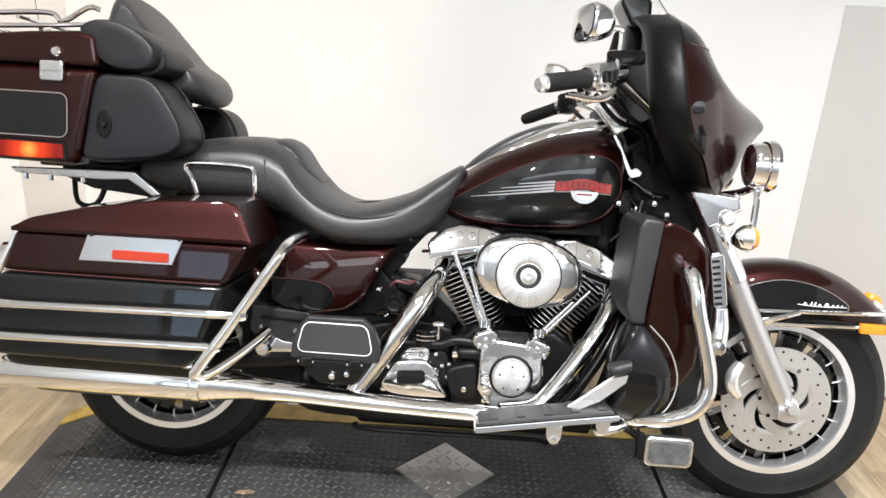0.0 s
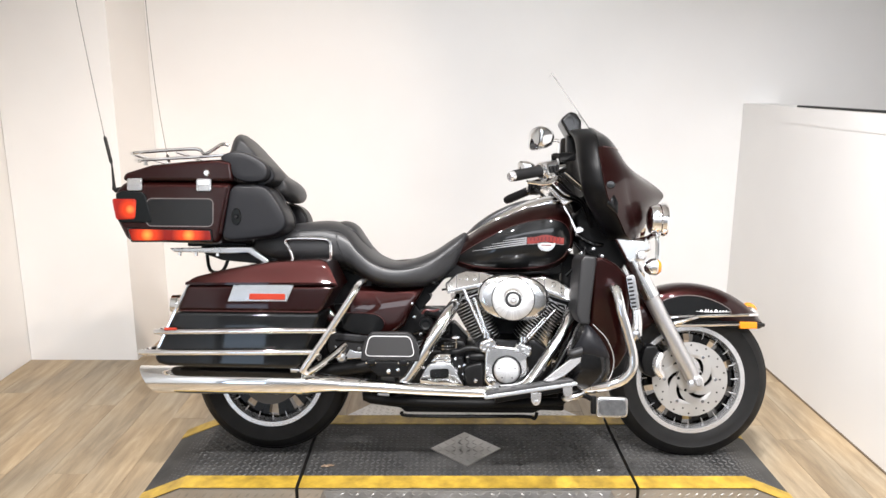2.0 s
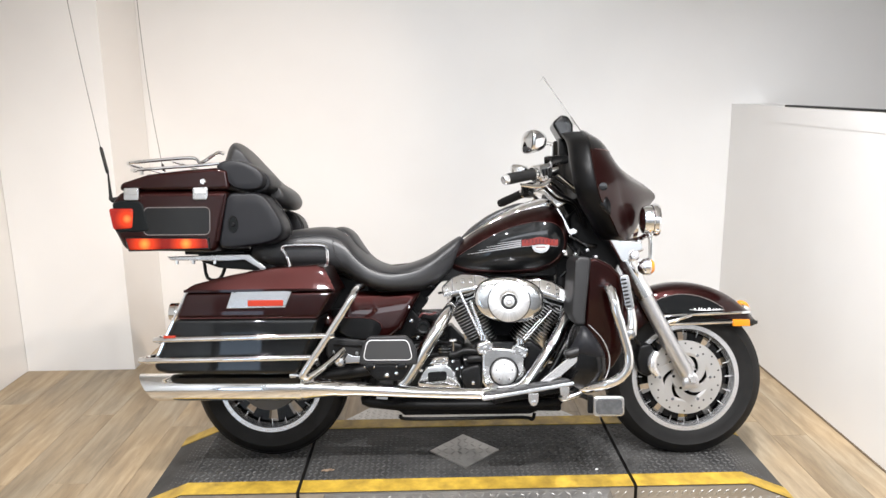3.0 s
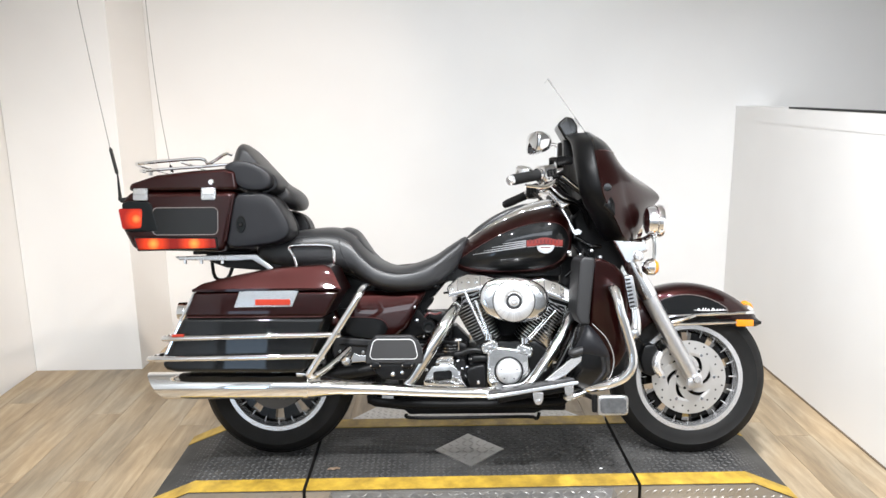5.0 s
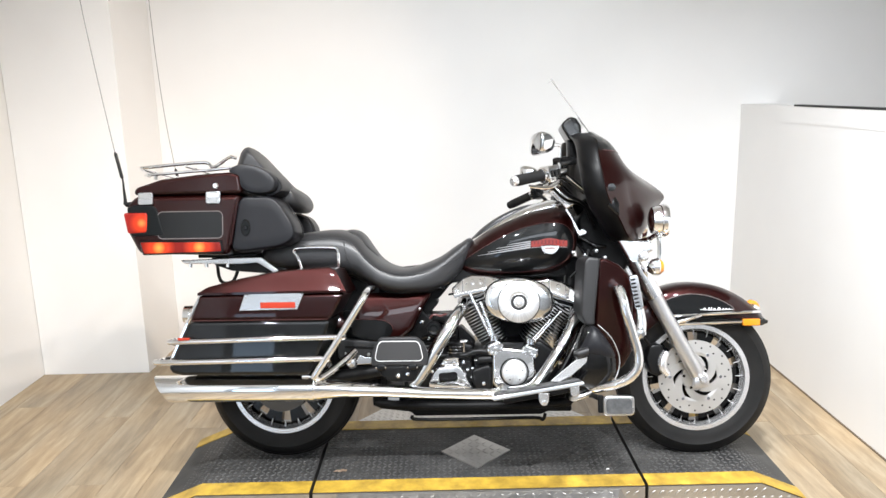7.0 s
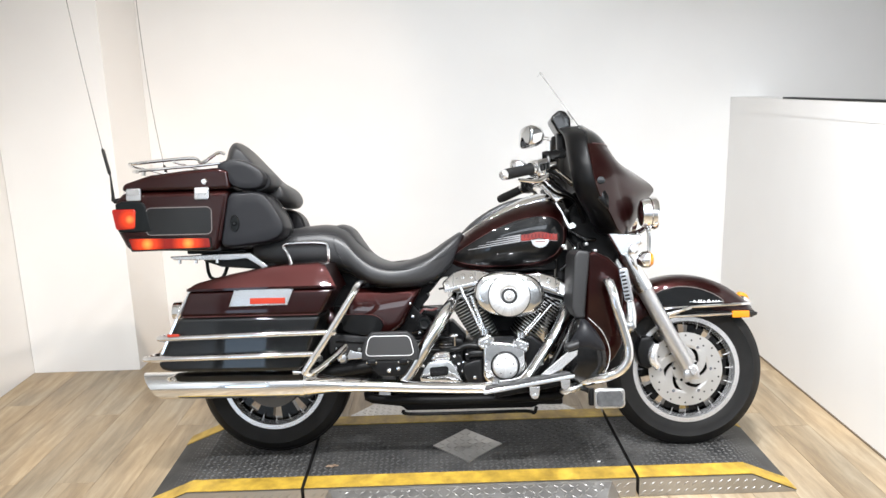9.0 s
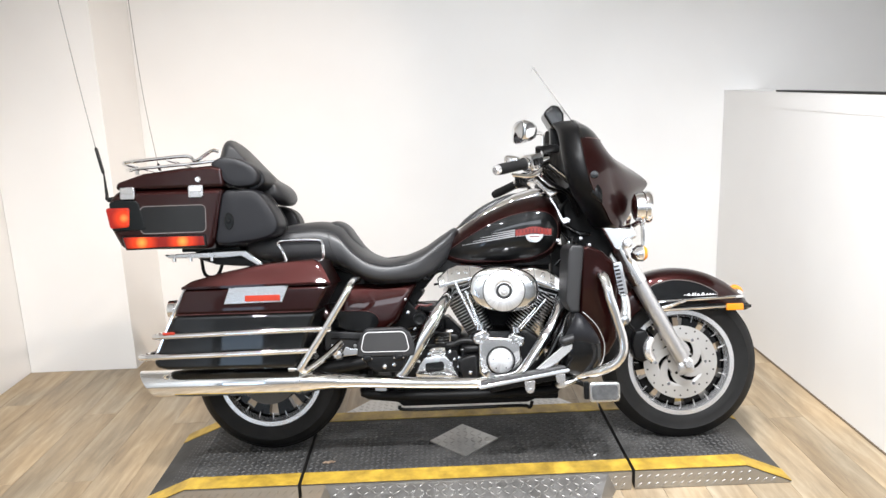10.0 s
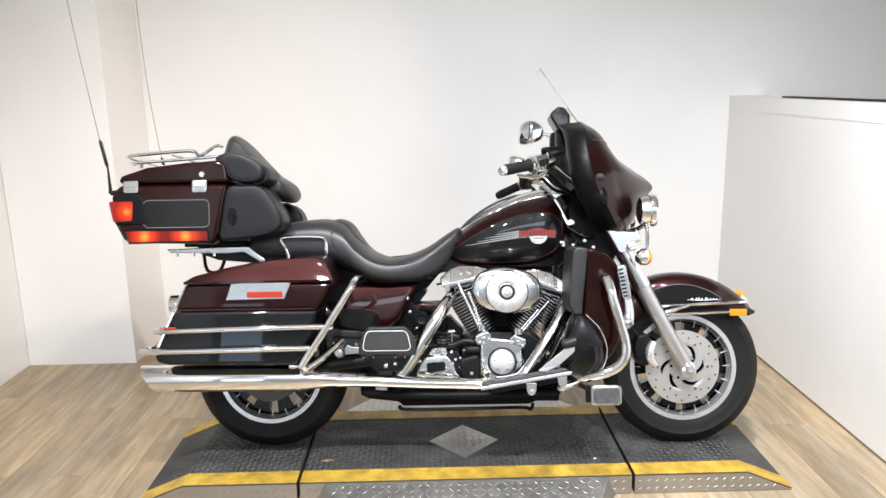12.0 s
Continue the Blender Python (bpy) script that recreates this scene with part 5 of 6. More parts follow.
# engine guard and folded highway peg
part("engine_guard", tube([(0.47, -0.06, 0.655), (0.478, -0.25, 0.655), (0.492, -0.355, 0.648), (0.503, -0.38, 0.615), (0.512, -0.385, 0.57), (0.534, -0.385, 0.495), (0.55, -0.385, 0.43), (0.548, -0.385, 0.385), (0.52, -0.38, 0.345), (0.46, -0.36, 0.317), (0.4, -0.3, 0.296), (0.34, -0.16, 0.27)], 0.0165, 14, 6), CHROME, bike, "chrome engine guard bar")
peg = part("highway_peg", turned(slab(rounded(-0.015, -0.058, 0.015, 0.058, 0.008), -0.012, 0.012, 0.004, 2), pose(0.552, -0.36, 0.635, 0, -10)), CHROME, bike, "folded chrome highway peg")
for k in range(8):
    part("peg_rib", turned(block((-0.013, -0.0155, -0.05 + 0.013 * k), (0.003, -0.0115, -0.044 + 0.013 * k), 0.001, 1), pose(0.552, -0.36, 0.635, 0, -10)), BLACKSATIN, peg)
part("peg_clamp", tube([(0.562, -0.37, 0.578), (0.566, -0.37, 0.535), (0.56, -0.37, 0.50)], [0.014, 0.018, 0.023], 14, 2), CHROME, peg)
part("peg_knuckle", lathe([(0.0, -0.398), (0.014, -0.396), (0.02, -0.388), (0.02, -0.36)], (0.558, 0, 0.497), segs=18), CHROME, peg)
# lower fairings
for s in (-1, 1):
    low = part("leg_shield", leaned(slab([(0.432, 0.745), (0.455, 0.752), (0.505, 0.728), (0.543, 0.69), (0.556, 0.62), (0.556, 0.42), (0.53, 0.37), (0.47, 0.312), (0.44, 0.30), (0.42, 0.40)], s * 0.33, s * 0.12, 0.03, 5), s, 0.76, 0.16), MAROON, bike, "maroon lower fairing leg shield")
    part("shield_back", slab([(0.383, 0.735), (0.395, 0.757), (0.44, 0.752), (0.418, 0.545), (0.42, 0.52), (0.385, 0.52), (0.37, 0.56)], s * 0.335, s * 0.13, 0.012, 2), GREYPLASTIC, low, "dark grey plastic inner cover")
    part("shield_vent", loft_x([(0.346, 0.345, 0.41, 0.02), (0.358, 0.31, 0.46, 0.045), (0.385, 0.295, 0.522, 0.06), (0.42, 0.292, 0.522, 0.065), (0.455, 0.31, 0.475, 0.06), (0.48, 0.335, 0.435, 0.045), (0.49, 0.36, 0.40, 0.02)], 2.5, 24, 4, s * 0.3), BLACKGLOSS, low, "rounded black glove box")
    part("vent_flap", loft_x([(0.352, 0.412, 0.425, 0.02), (0.372, 0.405, 0.47, 0.045), (0.405, 0.398, 0.521, 0.058), (0.44, 0.398, 0.495, 0.058), (0.47, 0.4, 0.45, 0.045), (0.484, 0.405, 0.42, 0.02)], 2.5, 20, 4, s * 0.312), PODSKIN, low, "soft black flap of the glove box")
    part("flap_knob", loft_x([(0.338, 0.425, 0.437, 0.012), (0.352, 0.416, 0.443, 0.02), (0.385, 0.425, 0.452, 0.016)], 2.4, 14, 3, s * 0.372), GREYPLASTIC, low, "grey rubber knob")
    part("shield_bead", tube([(0.425, s * 0.345, 0.524), (0.468, s * 0.345, 0.48), (0.492, s * 0.343, 0.43), (0.497, s * 0.34, 0.385), (0.482, s * 0.338, 0.338), (0.45, s * 0.335, 0.308)], 0.0018, 8, 4), BRUSHED, low, "bright beading round the glove box")
    part("shield_foot", loft_x([(0.328, 0.263, 0.272, 0.01), (0.34, 0.255, 0.28, 0.02), (0.375, 0.262, 0.289, 0.022), (0.41, 0.279, 0.297, 0.012)], 2.4, 16, 3, s * 0.31), SATINCHROME, low, "bright metal foot of the shield")

# ---- tank ----
TANK = [(-0.062, 0.712, 0.742, 0.03), (-0.03, 0.695, 0.79, 0.08), (0.04, 0.683, 0.85, 0.125), (0.13, 0.68, 0.9, 0.152), (0.22, 0.682, 0.937, 0.165), (0.3, 0.69, 0.952, 0.166), (0.355, 0.715, 0.945, 0.148), (0.39, 0.755, 0.915, 0.105), (0.402, 0.79, 0.875, 0.05)]
TN = 2.5
tank = part("fuel_tank", loft_x(TANK, TN, 40, 7), MAROON, bike, "maroon fuel tank with charcoal side panels")
TANKROWS = curve(TANK, 8)


def tank_point(x, z, s, lift=0.002):
    xs = [r[0] for r in TANKROWS]
    zb, zt, w = (float(np.interp(x, xs, [r[k] for r in TANKROWS])) for k in (1, 2, 3))
    q = min(0.999, abs((z - (zb + zt) / 2) / ((zt - zb) / 2)))
    return Vector((x, s * (w * (1 - q ** TN) ** (1 / TN) + lift), z))


PANX = (-0.04, 0.0, 0.06, 0.13, 0.2, 0.27, 0.33, 0.362, 0.378)
PANHI = (0.738, 0.768, 0.805, 0.842, 0.868, 0.882, 0.878, 0.858, 0.825)
PANLO = (0.731, 0.714, 0.704, 0.7, 0.702, 0.709, 0.73, 0.757, 0.79)


def on_tank(x0, x1, lo, hi, s, lift, nx=30, nz=8):
    rings = []
    for i in range(nx + 1):
        x = x0 + (x1 - x0) * i / nx
        a, b = lo(x), hi(x)
        rings.append([tank_point(x, a + (b - a) * j / nz, s, lift) for j in range(nz + 1)])
    back = [[p - Vector((0, s * 0.003, 0)) for p in reversed(r)] for r in rings]
    return skin(bmesh.new(), [r + q for r, q in zip(rings, back)])


for s in (-1, 1):
    panel = part("tank_panel", on_tank(-0.04, 0.378, lambda x: float(np.interp(x, PANX, PANLO)), lambda x: float(np.interp(x, PANX, PANHI)), s, 0.0018, 40, 12), CHARCOAL, tank, "charcoal side panel with pinstripe")
    edge = [tank_point(x, z, s, 0.0022) for x, z in zip(PANX, PANHI)] + [tank_point(x, z, s, 0.0022) for x, z in reversed(list(zip(PANX, PANLO)))]
    part("pinstripe", tube(edge + [edge[0]], 0.0007, 6, 5), PINLINE, panel)
    for k, (x0, z0, z1) in enumerate(((0.02, 0.763, 0.79), (0.06, 0.776, 0.797), (0.09, 0.789, 0.804), (0.13, 0.802, 0.811))):
        part("speed_line", on_tank(x0, 0.215, lambda x: z0 + (z1 - z0) * (x - x0) / (0.215 - x0), lambda x: z0 + 0.001 + (z1 - z0 + 0.0045) * (x - x0) / (0.215 - x0), s, 0.0026, 12, 1), SILVERLINE, panel, "silver speed line")
    badge = part("badge", on_tank(0.217, 0.351, lambda x: 0.797 + 0.004 * math.cos((x - 0.284) * 55), lambda x: 0.82 + 0.005 * math.cos((x - 0.284) * 55), s, 0.004, 20, 3), BADGERED, panel, "red banner badge with chrome emblem")
    part("badge_edge", tube([tank_point(x, 0.794 + 0.004 * math.cos((x - 0.284) * 55), s, 0.0035) for x in (0.217, 0.25, 0.284, 0.318, 0.351)], 0.0009, 6, 3), SILVERLINE, badge)
    c = tank_point(0.286, 0.79, s, 0.002)
    disc = [(0.286 + 0.034 * math.cos(radians(q)), 0.797 + 0.032 * math.sin(radians(q))) for q in range(180, 361, 15)]
    part("badge_emblem", slab(disc, c.y - 0.002, c.y + 0.002, 0.0015, 1), CHROME, badge, "half-round chrome emblem")
    part("emblem_field", slab([(0.286 + 0.024 * math.cos(radians(q)), 0.795 + 0.02 * math.sin(radians(q))) for q in range(180, 361, 20)], c.y - 0.0024, c.y + 0.0024, 0.0005, 1), STEEL, badge)
    part("emblem_bar", slab(rounded(0.268, 0.786, 0.304, 0.79, 0.001, 2), c.y - 0.0029, c.y + 0.0029, 0), WINGDARK, badge, smooth=0)
    for k in range(9):
        x = 0.226 + 0.0132 * k
        part("badge_bar", slab([(x, 0.803), (x + 0.006, 0.803), (x + 0.007, 0.818), (x + 0.001, 0.818)], tank_point(x, 0.812, s, 0.0043).y - 0.0006, tank_point(x, 0.812, s, 0.0043).y + 0.0006, 0), WINGDARK, badge, smooth=0)
console = part("tank_console", loft_x([(0.0, 0.785, 0.826, 0.045), (0.05, 0.815, 0.864, 0.07), (0.12, 0.85, 0.908, 0.085), (0.2, 0.883, 0.945, 0.092), (0.27, 0.905, 0.967, 0.092), (0.325, 0.92, 0.976, 0.088), (0.352, 0.92, 0.962, 0.07)], 2.6, 28, 5), CHROME, tank, "long chrome tank console")
part("console_inlay", loft_x([(0.0, 0.8, 0.832, 0.03), (0.04, 0.835, 0.87, 0.055), (0.1, 0.875, 0.911, 0.066), (0.16, 0.908, 0.94, 0.064), (0.21, 0.932, 0.956, 0.05), (0.24, 0.945, 0.96, 0.03)], 2.6, 24, 4), LEATHER, console, "black leather console pad")
part("ignition_switch", block((0.315, -0.05, 0.955), (0.35, 0.05, 0.995), 0.008), BLACKSATIN, console, "black ignition switch housing")
part("ignition_marker", block((0.335, -0.055, 0.962), (0.346, -0.049, 0.984), 0.002, 1), REDLENS, console)

# ---- seat ----
SEAT = [(0.003, 0.80, 0.826, 0.05), (-0.012, 0.75, 0.832, 0.08), (-0.06, 0.685, 0.803, 0.115), (-0.14, 0.63, 0.753, 0.16), (-0.25, 0.622, 0.722, 0.19), (-0.33, 0.634, 0.742, 0.2), (-0.385, 0.658, 0.792, 0.2), (-0.432, 0.685, 0.845, 0.198), (-0.5, 0.7, 0.872, 0.195), (-0.6, 0.705, 0.867, 0.19), (-0.7, 0.715, 0.848, 0.185), (-0.77, 0.735, 0.822, 0.165), (-0.795, 0.76, 0.79, 0.12)]
seat = part("seat", loft_x(SEAT, 3.0, 44, 7), LEATHER, bike, "black stitched two-up touring seat")
SEATROWS = sorted([tuple(r) for r in curve(SEAT, 8)])


def seat_point(x, z, s, lift=0.001):
    xs = [r[0] for r in SEATROWS]
    zb, zt, w = (float(np.interp(x, xs, [r[k] for r in SEATROWS])) for k in (1, 2, 3))
    q = min(0.999, abs((z - (zb + zt) / 2) / ((zt - zb) / 2)))
    return (x, s * (w * (1 - q ** 3.0) ** (1 / 3.0) + lift), z)



part("seat_back_pad", loft_x([(-0.36, 0.75, 0.772, 0.05), (-0.39, 0.77, 0.812, 0.09), (-0.42, 0.79, 0.855, 0.1), (-0.455, 0.82, 0.873, 0.1), (-0.495, 0.835, 0.868, 0.08)], 2.6, 28, 5), LEATHER, seat, "raised rider back bolster")
for s in (-1, 1):
    welt = [(-0.02, 0.785), (-0.08, 0.74), (-0.2, 0.7), (-0.31, 0.708), (-0.375, 0.745), (-0.415, 0.79), (-0.445, 0.822), (-0.48, 0.834), (-0.56, 0.836), (-0.66, 0.826), (-0.75, 0.8)]
    part("seat_welt", tube([seat_point(x, z, s) for x, z in welt], 0.0022, 6, 5), LEATHER, seat)
    part("seat_pleat", tube([seat_point(x, z, s, -0.0005) for x, z in ((-0.47, 0.82), (-0.465, 0.78), (-0.445, 0.74), (-0.42, 0.70))], 0.003, 6, 4), LEATHER, seat)
    part("grab_rail", tube([(-0.628, s * 0.19, 0.728), (-0.638, s * 0.197, 0.765), (-0.652, s * 0.2, 0.792), (-0.63, s * 0.203, 0.803), (-0.52, s * 0.205, 0.803), (-0.492, s * 0.203, 0.792), (-0.488, s * 0.2, 0.75), (-0.493, s * 0.19, 0.722)], 0.0062, 10, 4), CHROME, seat, "chrome passenger grab rail")

# ---- saddlebags ----
for s in (-1, 1):
    bag = part("saddlebag", slab([(-0.925, 0.649), (-0.958, 0.562), (-0.482, 0.562), (-0.432, 0.649)], s * 0.425, s * 0.2, 0.012, 3), MAROON, bike, "maroon and charcoal hard saddlebag with chrome rails")
    lower = part("bag_lower", slab([(-0.96, 0.559), (-1.037, 0.402), (-1.02, 0.385), (-0.985, 0.377), (-0.565, 0.375), (-0.548, 0.385), (-0.481, 0.559)], s * 0.425, s * 0.2, 0.014, 3), CHARCOAL, bag, "charcoal lower shell")
    bm = bmesh.new()
    low_line = [(-0.928, 0.652), (-0.82, 0.653), (-0.6, 0.655), (-0.44, 0.656), (-0.426, 0.652)]
    top_line = [(-0.896, 0.676), (-0.79, 0.702), (-0.65, 0.726), (-0.49, 0.736), (-0.466, 0.728)]
    rings = [[(x, s * 0.431, z - 0.004) for x, z in low_line], [(x, s * 0.432, z + 0.004) for x, z in low_line]]
    for f, dy in ((0.3, 0.0075), (0.6, 0.0155), (0.93, 0.0245), (1.0, 0.029)):
        rings.append([(a + (c - a) * f, s * (0.431 - dy), b + (d - b) * f + 0.003 * math.sin(f * 3.1)) for (a, b), (c, d) in zip(low_line, top_line)])
    rings.append([(x + (0.01 if k == 0 else 0.0), s * 0.3, z + 0.004) for k, (x, z) in enumerate(top_line)])
    rings.append([(x, s * 0.2, z) for x, z in top_line])
    rings.append([(x, s * 0.2, z - 0.004) for x, z in low_line])
    part("bag_lid", skin(bm, [list(r) for r in zip(*rings)]), MAROON, bag, "maroon hinged lid with a sloping side", smooth=28)
    part("pinstripe", tube([(-0.95, s * 0.4265, 0.563), (-0.8, s * 0.4265, 0.563), (-0.49, s * 0.4265, 0.563)], 0.0011, 6, 2), PINLINE, bag)
    plate = part("reflector_plate", slab([(-0.766, 0.657), (-0.564, 0.66), (-0.59, 0.597), (-0.788, 0.594)], s * 0.431, s * 0.424, 0.003, 2), SATINCHROME, bag, "satin chrome reflector plate")
    part("reflector", slab(rounded(-0.715, 0.602, -0.597, 0.622, 0.003), s * 0.434, s * 0.43, 0.001, 1), REDLENS, plate, "red reflector bar")
    for bx, bz in ((-0.758, 0.65), (-0.575, 0.652)):
        part("screw", lathe([(0.0, s * 0.434), (0.0035, s * 0.434), (0.004, s * 0.43)], (bx, 0, bz), segs=8), BLACKSATIN, plate)
    for z0, z1, x0, x1 in ((0.493, 0.505, -1.02, -0.437), (0.425, 0.434, -1.066, -0.49)):
        part("bag_rail", tube([(x0 + 0.05, s * 0.28, z0), (x0 + 0.005, s * 0.36, z0), (x0 + 0.002, s * 0.41, z0), (x0 + 0.02, s * 0.438, z0), (-0.75, s * 0.444, (z0 + z1) / 2), (x1, s * 0.444, z1)], 0.0095, 12, 5), CHROME, bag, "chrome saddlebag rail")
        part("rail_end", lathe([(0.0, -0.012), (0.008, -0.01), (0.013, 0.0), (0.008, 0.01), (0.0, 0.012)], (x1, s * 0.444, z1), (1, 0, 0), 14), CHROME, bag)
        part("rail_end", lathe([(0.0, -0.012), (0.009, -0.01), (0.014, 0.0), (0.009, 0.01), (0.0, 0.012)], (x0 + 0.012, s * 0.43, z0), (1, 0, 0), 14), CHROME, bag)
    part("rail_reflector", block((x0 + 0.075, s * 0.444 - 0.006, 0.499), (x0 + 0.115, s * 0.444 + 0.006, 0.508), 0.002, 1), REDLENS, bag)
    part("bag_guard", tube([(-0.36, s * 0.24, 0.655), (-0.36, s * 0.36, 0.656), (-0.362, s * 0.42, 0.645), (-0.378, s * 0.438, 0.615), (-0.46, s * 0.444, 0.485), (-0.527, s * 0.444, 0.386), (-0.53, s * 0.44, 0.372), (-0.515, s * 0.42, 0.367), (-0.47, s * 0.36, 0.395), (-0.42, s * 0.29, 0.435)], 0.0125, 14, 6), CHROME, bag, "chrome saddlebag guard")
    part("rear_edge_trim", tube([(-0.925, s * 0.41, 0.645), (-0.975, s * 0.415, 0.54), (-1.03, s * 0.412, 0.42)], 0.007, 10, 3), CHROME, bag, "chrome rear edge trim")
    sig = part("rear_turn_signal", lathe([(0.0, 0.036), (0.02, 0.032), (0.03, 0.018), (0.033, 0.0), (0.031, -0.006)], (-1.005, s * 0.3, 0.572), (1, 0, 0), 22), CHROME, bike, "chrome rear turn signal")
    part("signal_lens", lathe([(0.0, -0.012), (0.02, -0.010), (0.028, -0.004), (0.029, 0.0)], (-1.005, s * 0.3, 0.572), (1, 0, 0), 22), REDLENS, sig, "red lens")
    part("signal_visor", lathe([(0.033, -0.014), (0.034, 0.008)], (-1.005, s * 0.3, 0.572), (1, 0, 0), 12, None, (0, 180)), CHROME, sig)
    part("signal_stalk", tube([(-1.0, s * 0.3, 0.572), (-0.99, s * 0.2, 0.575), (-0.93, s * 0.1, 0.585)], 0.012, 10, 3), CHROME, sig)
    # brackets under the bag
    part("bag_bracket", tube([(-0.99, s * 0.27, 0.37), (-0.8, s * 0.27, 0.362), (-0.6, s * 0.27, 0.37)], 0.010, 10, 3), BLACKSATIN, bike, "black bag support rail")
    for bx in (-0.93, -0.82, -0.7):
        part("bracket_bolt", tube([(bx, s * 0.285, 0.368), (bx + 0.035, s * 0.285, 0.367)], 0.006, 8, 1), CHROME, bike)
    # side cover and passenger footboard
    cover = part("side_cover", leaned(slab([(-0.435, 0.62), (-0.4, 0.63), (-0.2, 0.63), (-0.15, 0.632), (-0.175, 0.59), (-0.2, 0.545), (-0.225, 0.49), (-0.27, 0.455), (-0.36, 0.437), (-0.45, 0.47)], s * 0.15, s * 0.1, 0.022, 4), s, 0.62, 0.05), MAROON, bike, "maroon side cover with charcoal panel", 22)
    for v in cover.data.vertices:
        if v.co.z > 0.588:
            v.co.y -= s * 0.7 * (v.co.z - 0.588)
    cover_line = [(-0.455, 0.535), (-0.36, 0.533), (-0.325, 0.526), (-0.305, 0.512), (-0.298, 0.494), (-0.308, 0.472), (-0.33, 0.458)]
    part("cover_panel", leaned(slab(cover_line + [(-0.36, 0.453), (-0.42, 0.46), (-0.455, 0.478)], s * 0.1525, s * 0.145, 0.002, 1), s, 0.62, 0.05), CHARCOAL, cover, "charcoal panel")
    part("pinstripe", leaned(tube([(px, s * 0.1528, pz) for px, pz in cover_line[:5]], 0.0009, 6, 3), s, 0.62, 0.05), PINLINE, cover)
    pf = part("passenger_footboard", slab([(-0.361, 0.388), (-0.16, 0.387), (-0.162, 0.435), (-0.176, 0.468), (-0.2, 0.488), (-0.325, 0.487), (-0.345, 0.465), (-0.358, 0.43)], s * 0.327, s * 0.303, 0.007, 3), GREYPLASTIC, bike, "folded black passenger footboard")
    rim_line = [(-0.2615 + (px + 0.2615) * (1 - 2.6 * (pz - 0.405)), pz) for px, pz in rounded(-0.347, 0.405, -0.176, 0.473, 0.018, 5)]
    part("board_inlay", tube([(px, s * 0.3275, pz) for px, pz in rim_line + rim_line[:1]], 0.0015, 6, 1), WHITELINE, pf, "white outline inlay")
    part("board_pad", slab(rim_line, s * 0.3285, s * 0.325, 0.0005, 1), MATGREY, pf)
    for dx in (-0.325, -0.215):
        part("board_hinge", block((dx - 0.015, s * 0.322 - 0.01, 0.372), (dx + 0.015, s * 0.322 + 0.01, 0.394), 0.003), BLACKGLOSS, pf)
        part("hinge_pin", tube([(dx - 0.018, s * 0.326, 0.382), (dx + 0.018, s * 0.326, 0.382)], 0.004, 8, 1), CHROME, pf)
    part("board_arm", slab([(-0.345, 0.388), (-0.18, 0.388), (-0.2, 0.35), (-0.215, 0.33), (-0.295, 0.33), (-0.325, 0.352)], s * 0.32, s * 0.24, 0.008), BLACKSATIN, pf)
    part("board_bolt", lathe([(0.0, s * 0.332), (0.007, s * 0.33), (0.01, s * 0.32)], (-0.265, 0, 0.352), segs=14), CHROME, pf)
    part("board_bolt", lathe([(0.0, s * 0.328), (0.006, s * 0.327), (0.008, s * 0.32)], (-0.232, 0, 0.358), segs=12), CHROME, pf)
    part("swingarm_cap", lathe([(0.0, s * 0.30), (0.014, s * 0.298), (0.02, s * 0.29), (0.02, s * 0.24)], (-0.432, 0, 0.394), segs=20), CHROME, bike, "chrome pivot bolt cap")
    part("pivot_link", slab([(-0.425, 0.386), (-0.345, 0.391), (-0.34, 0.412), (-0.385, 0.414), (-0.405, 0.422)], s * 0.29, s * 0.272, 0.003), CHROME, bike, "chrome link bracket")

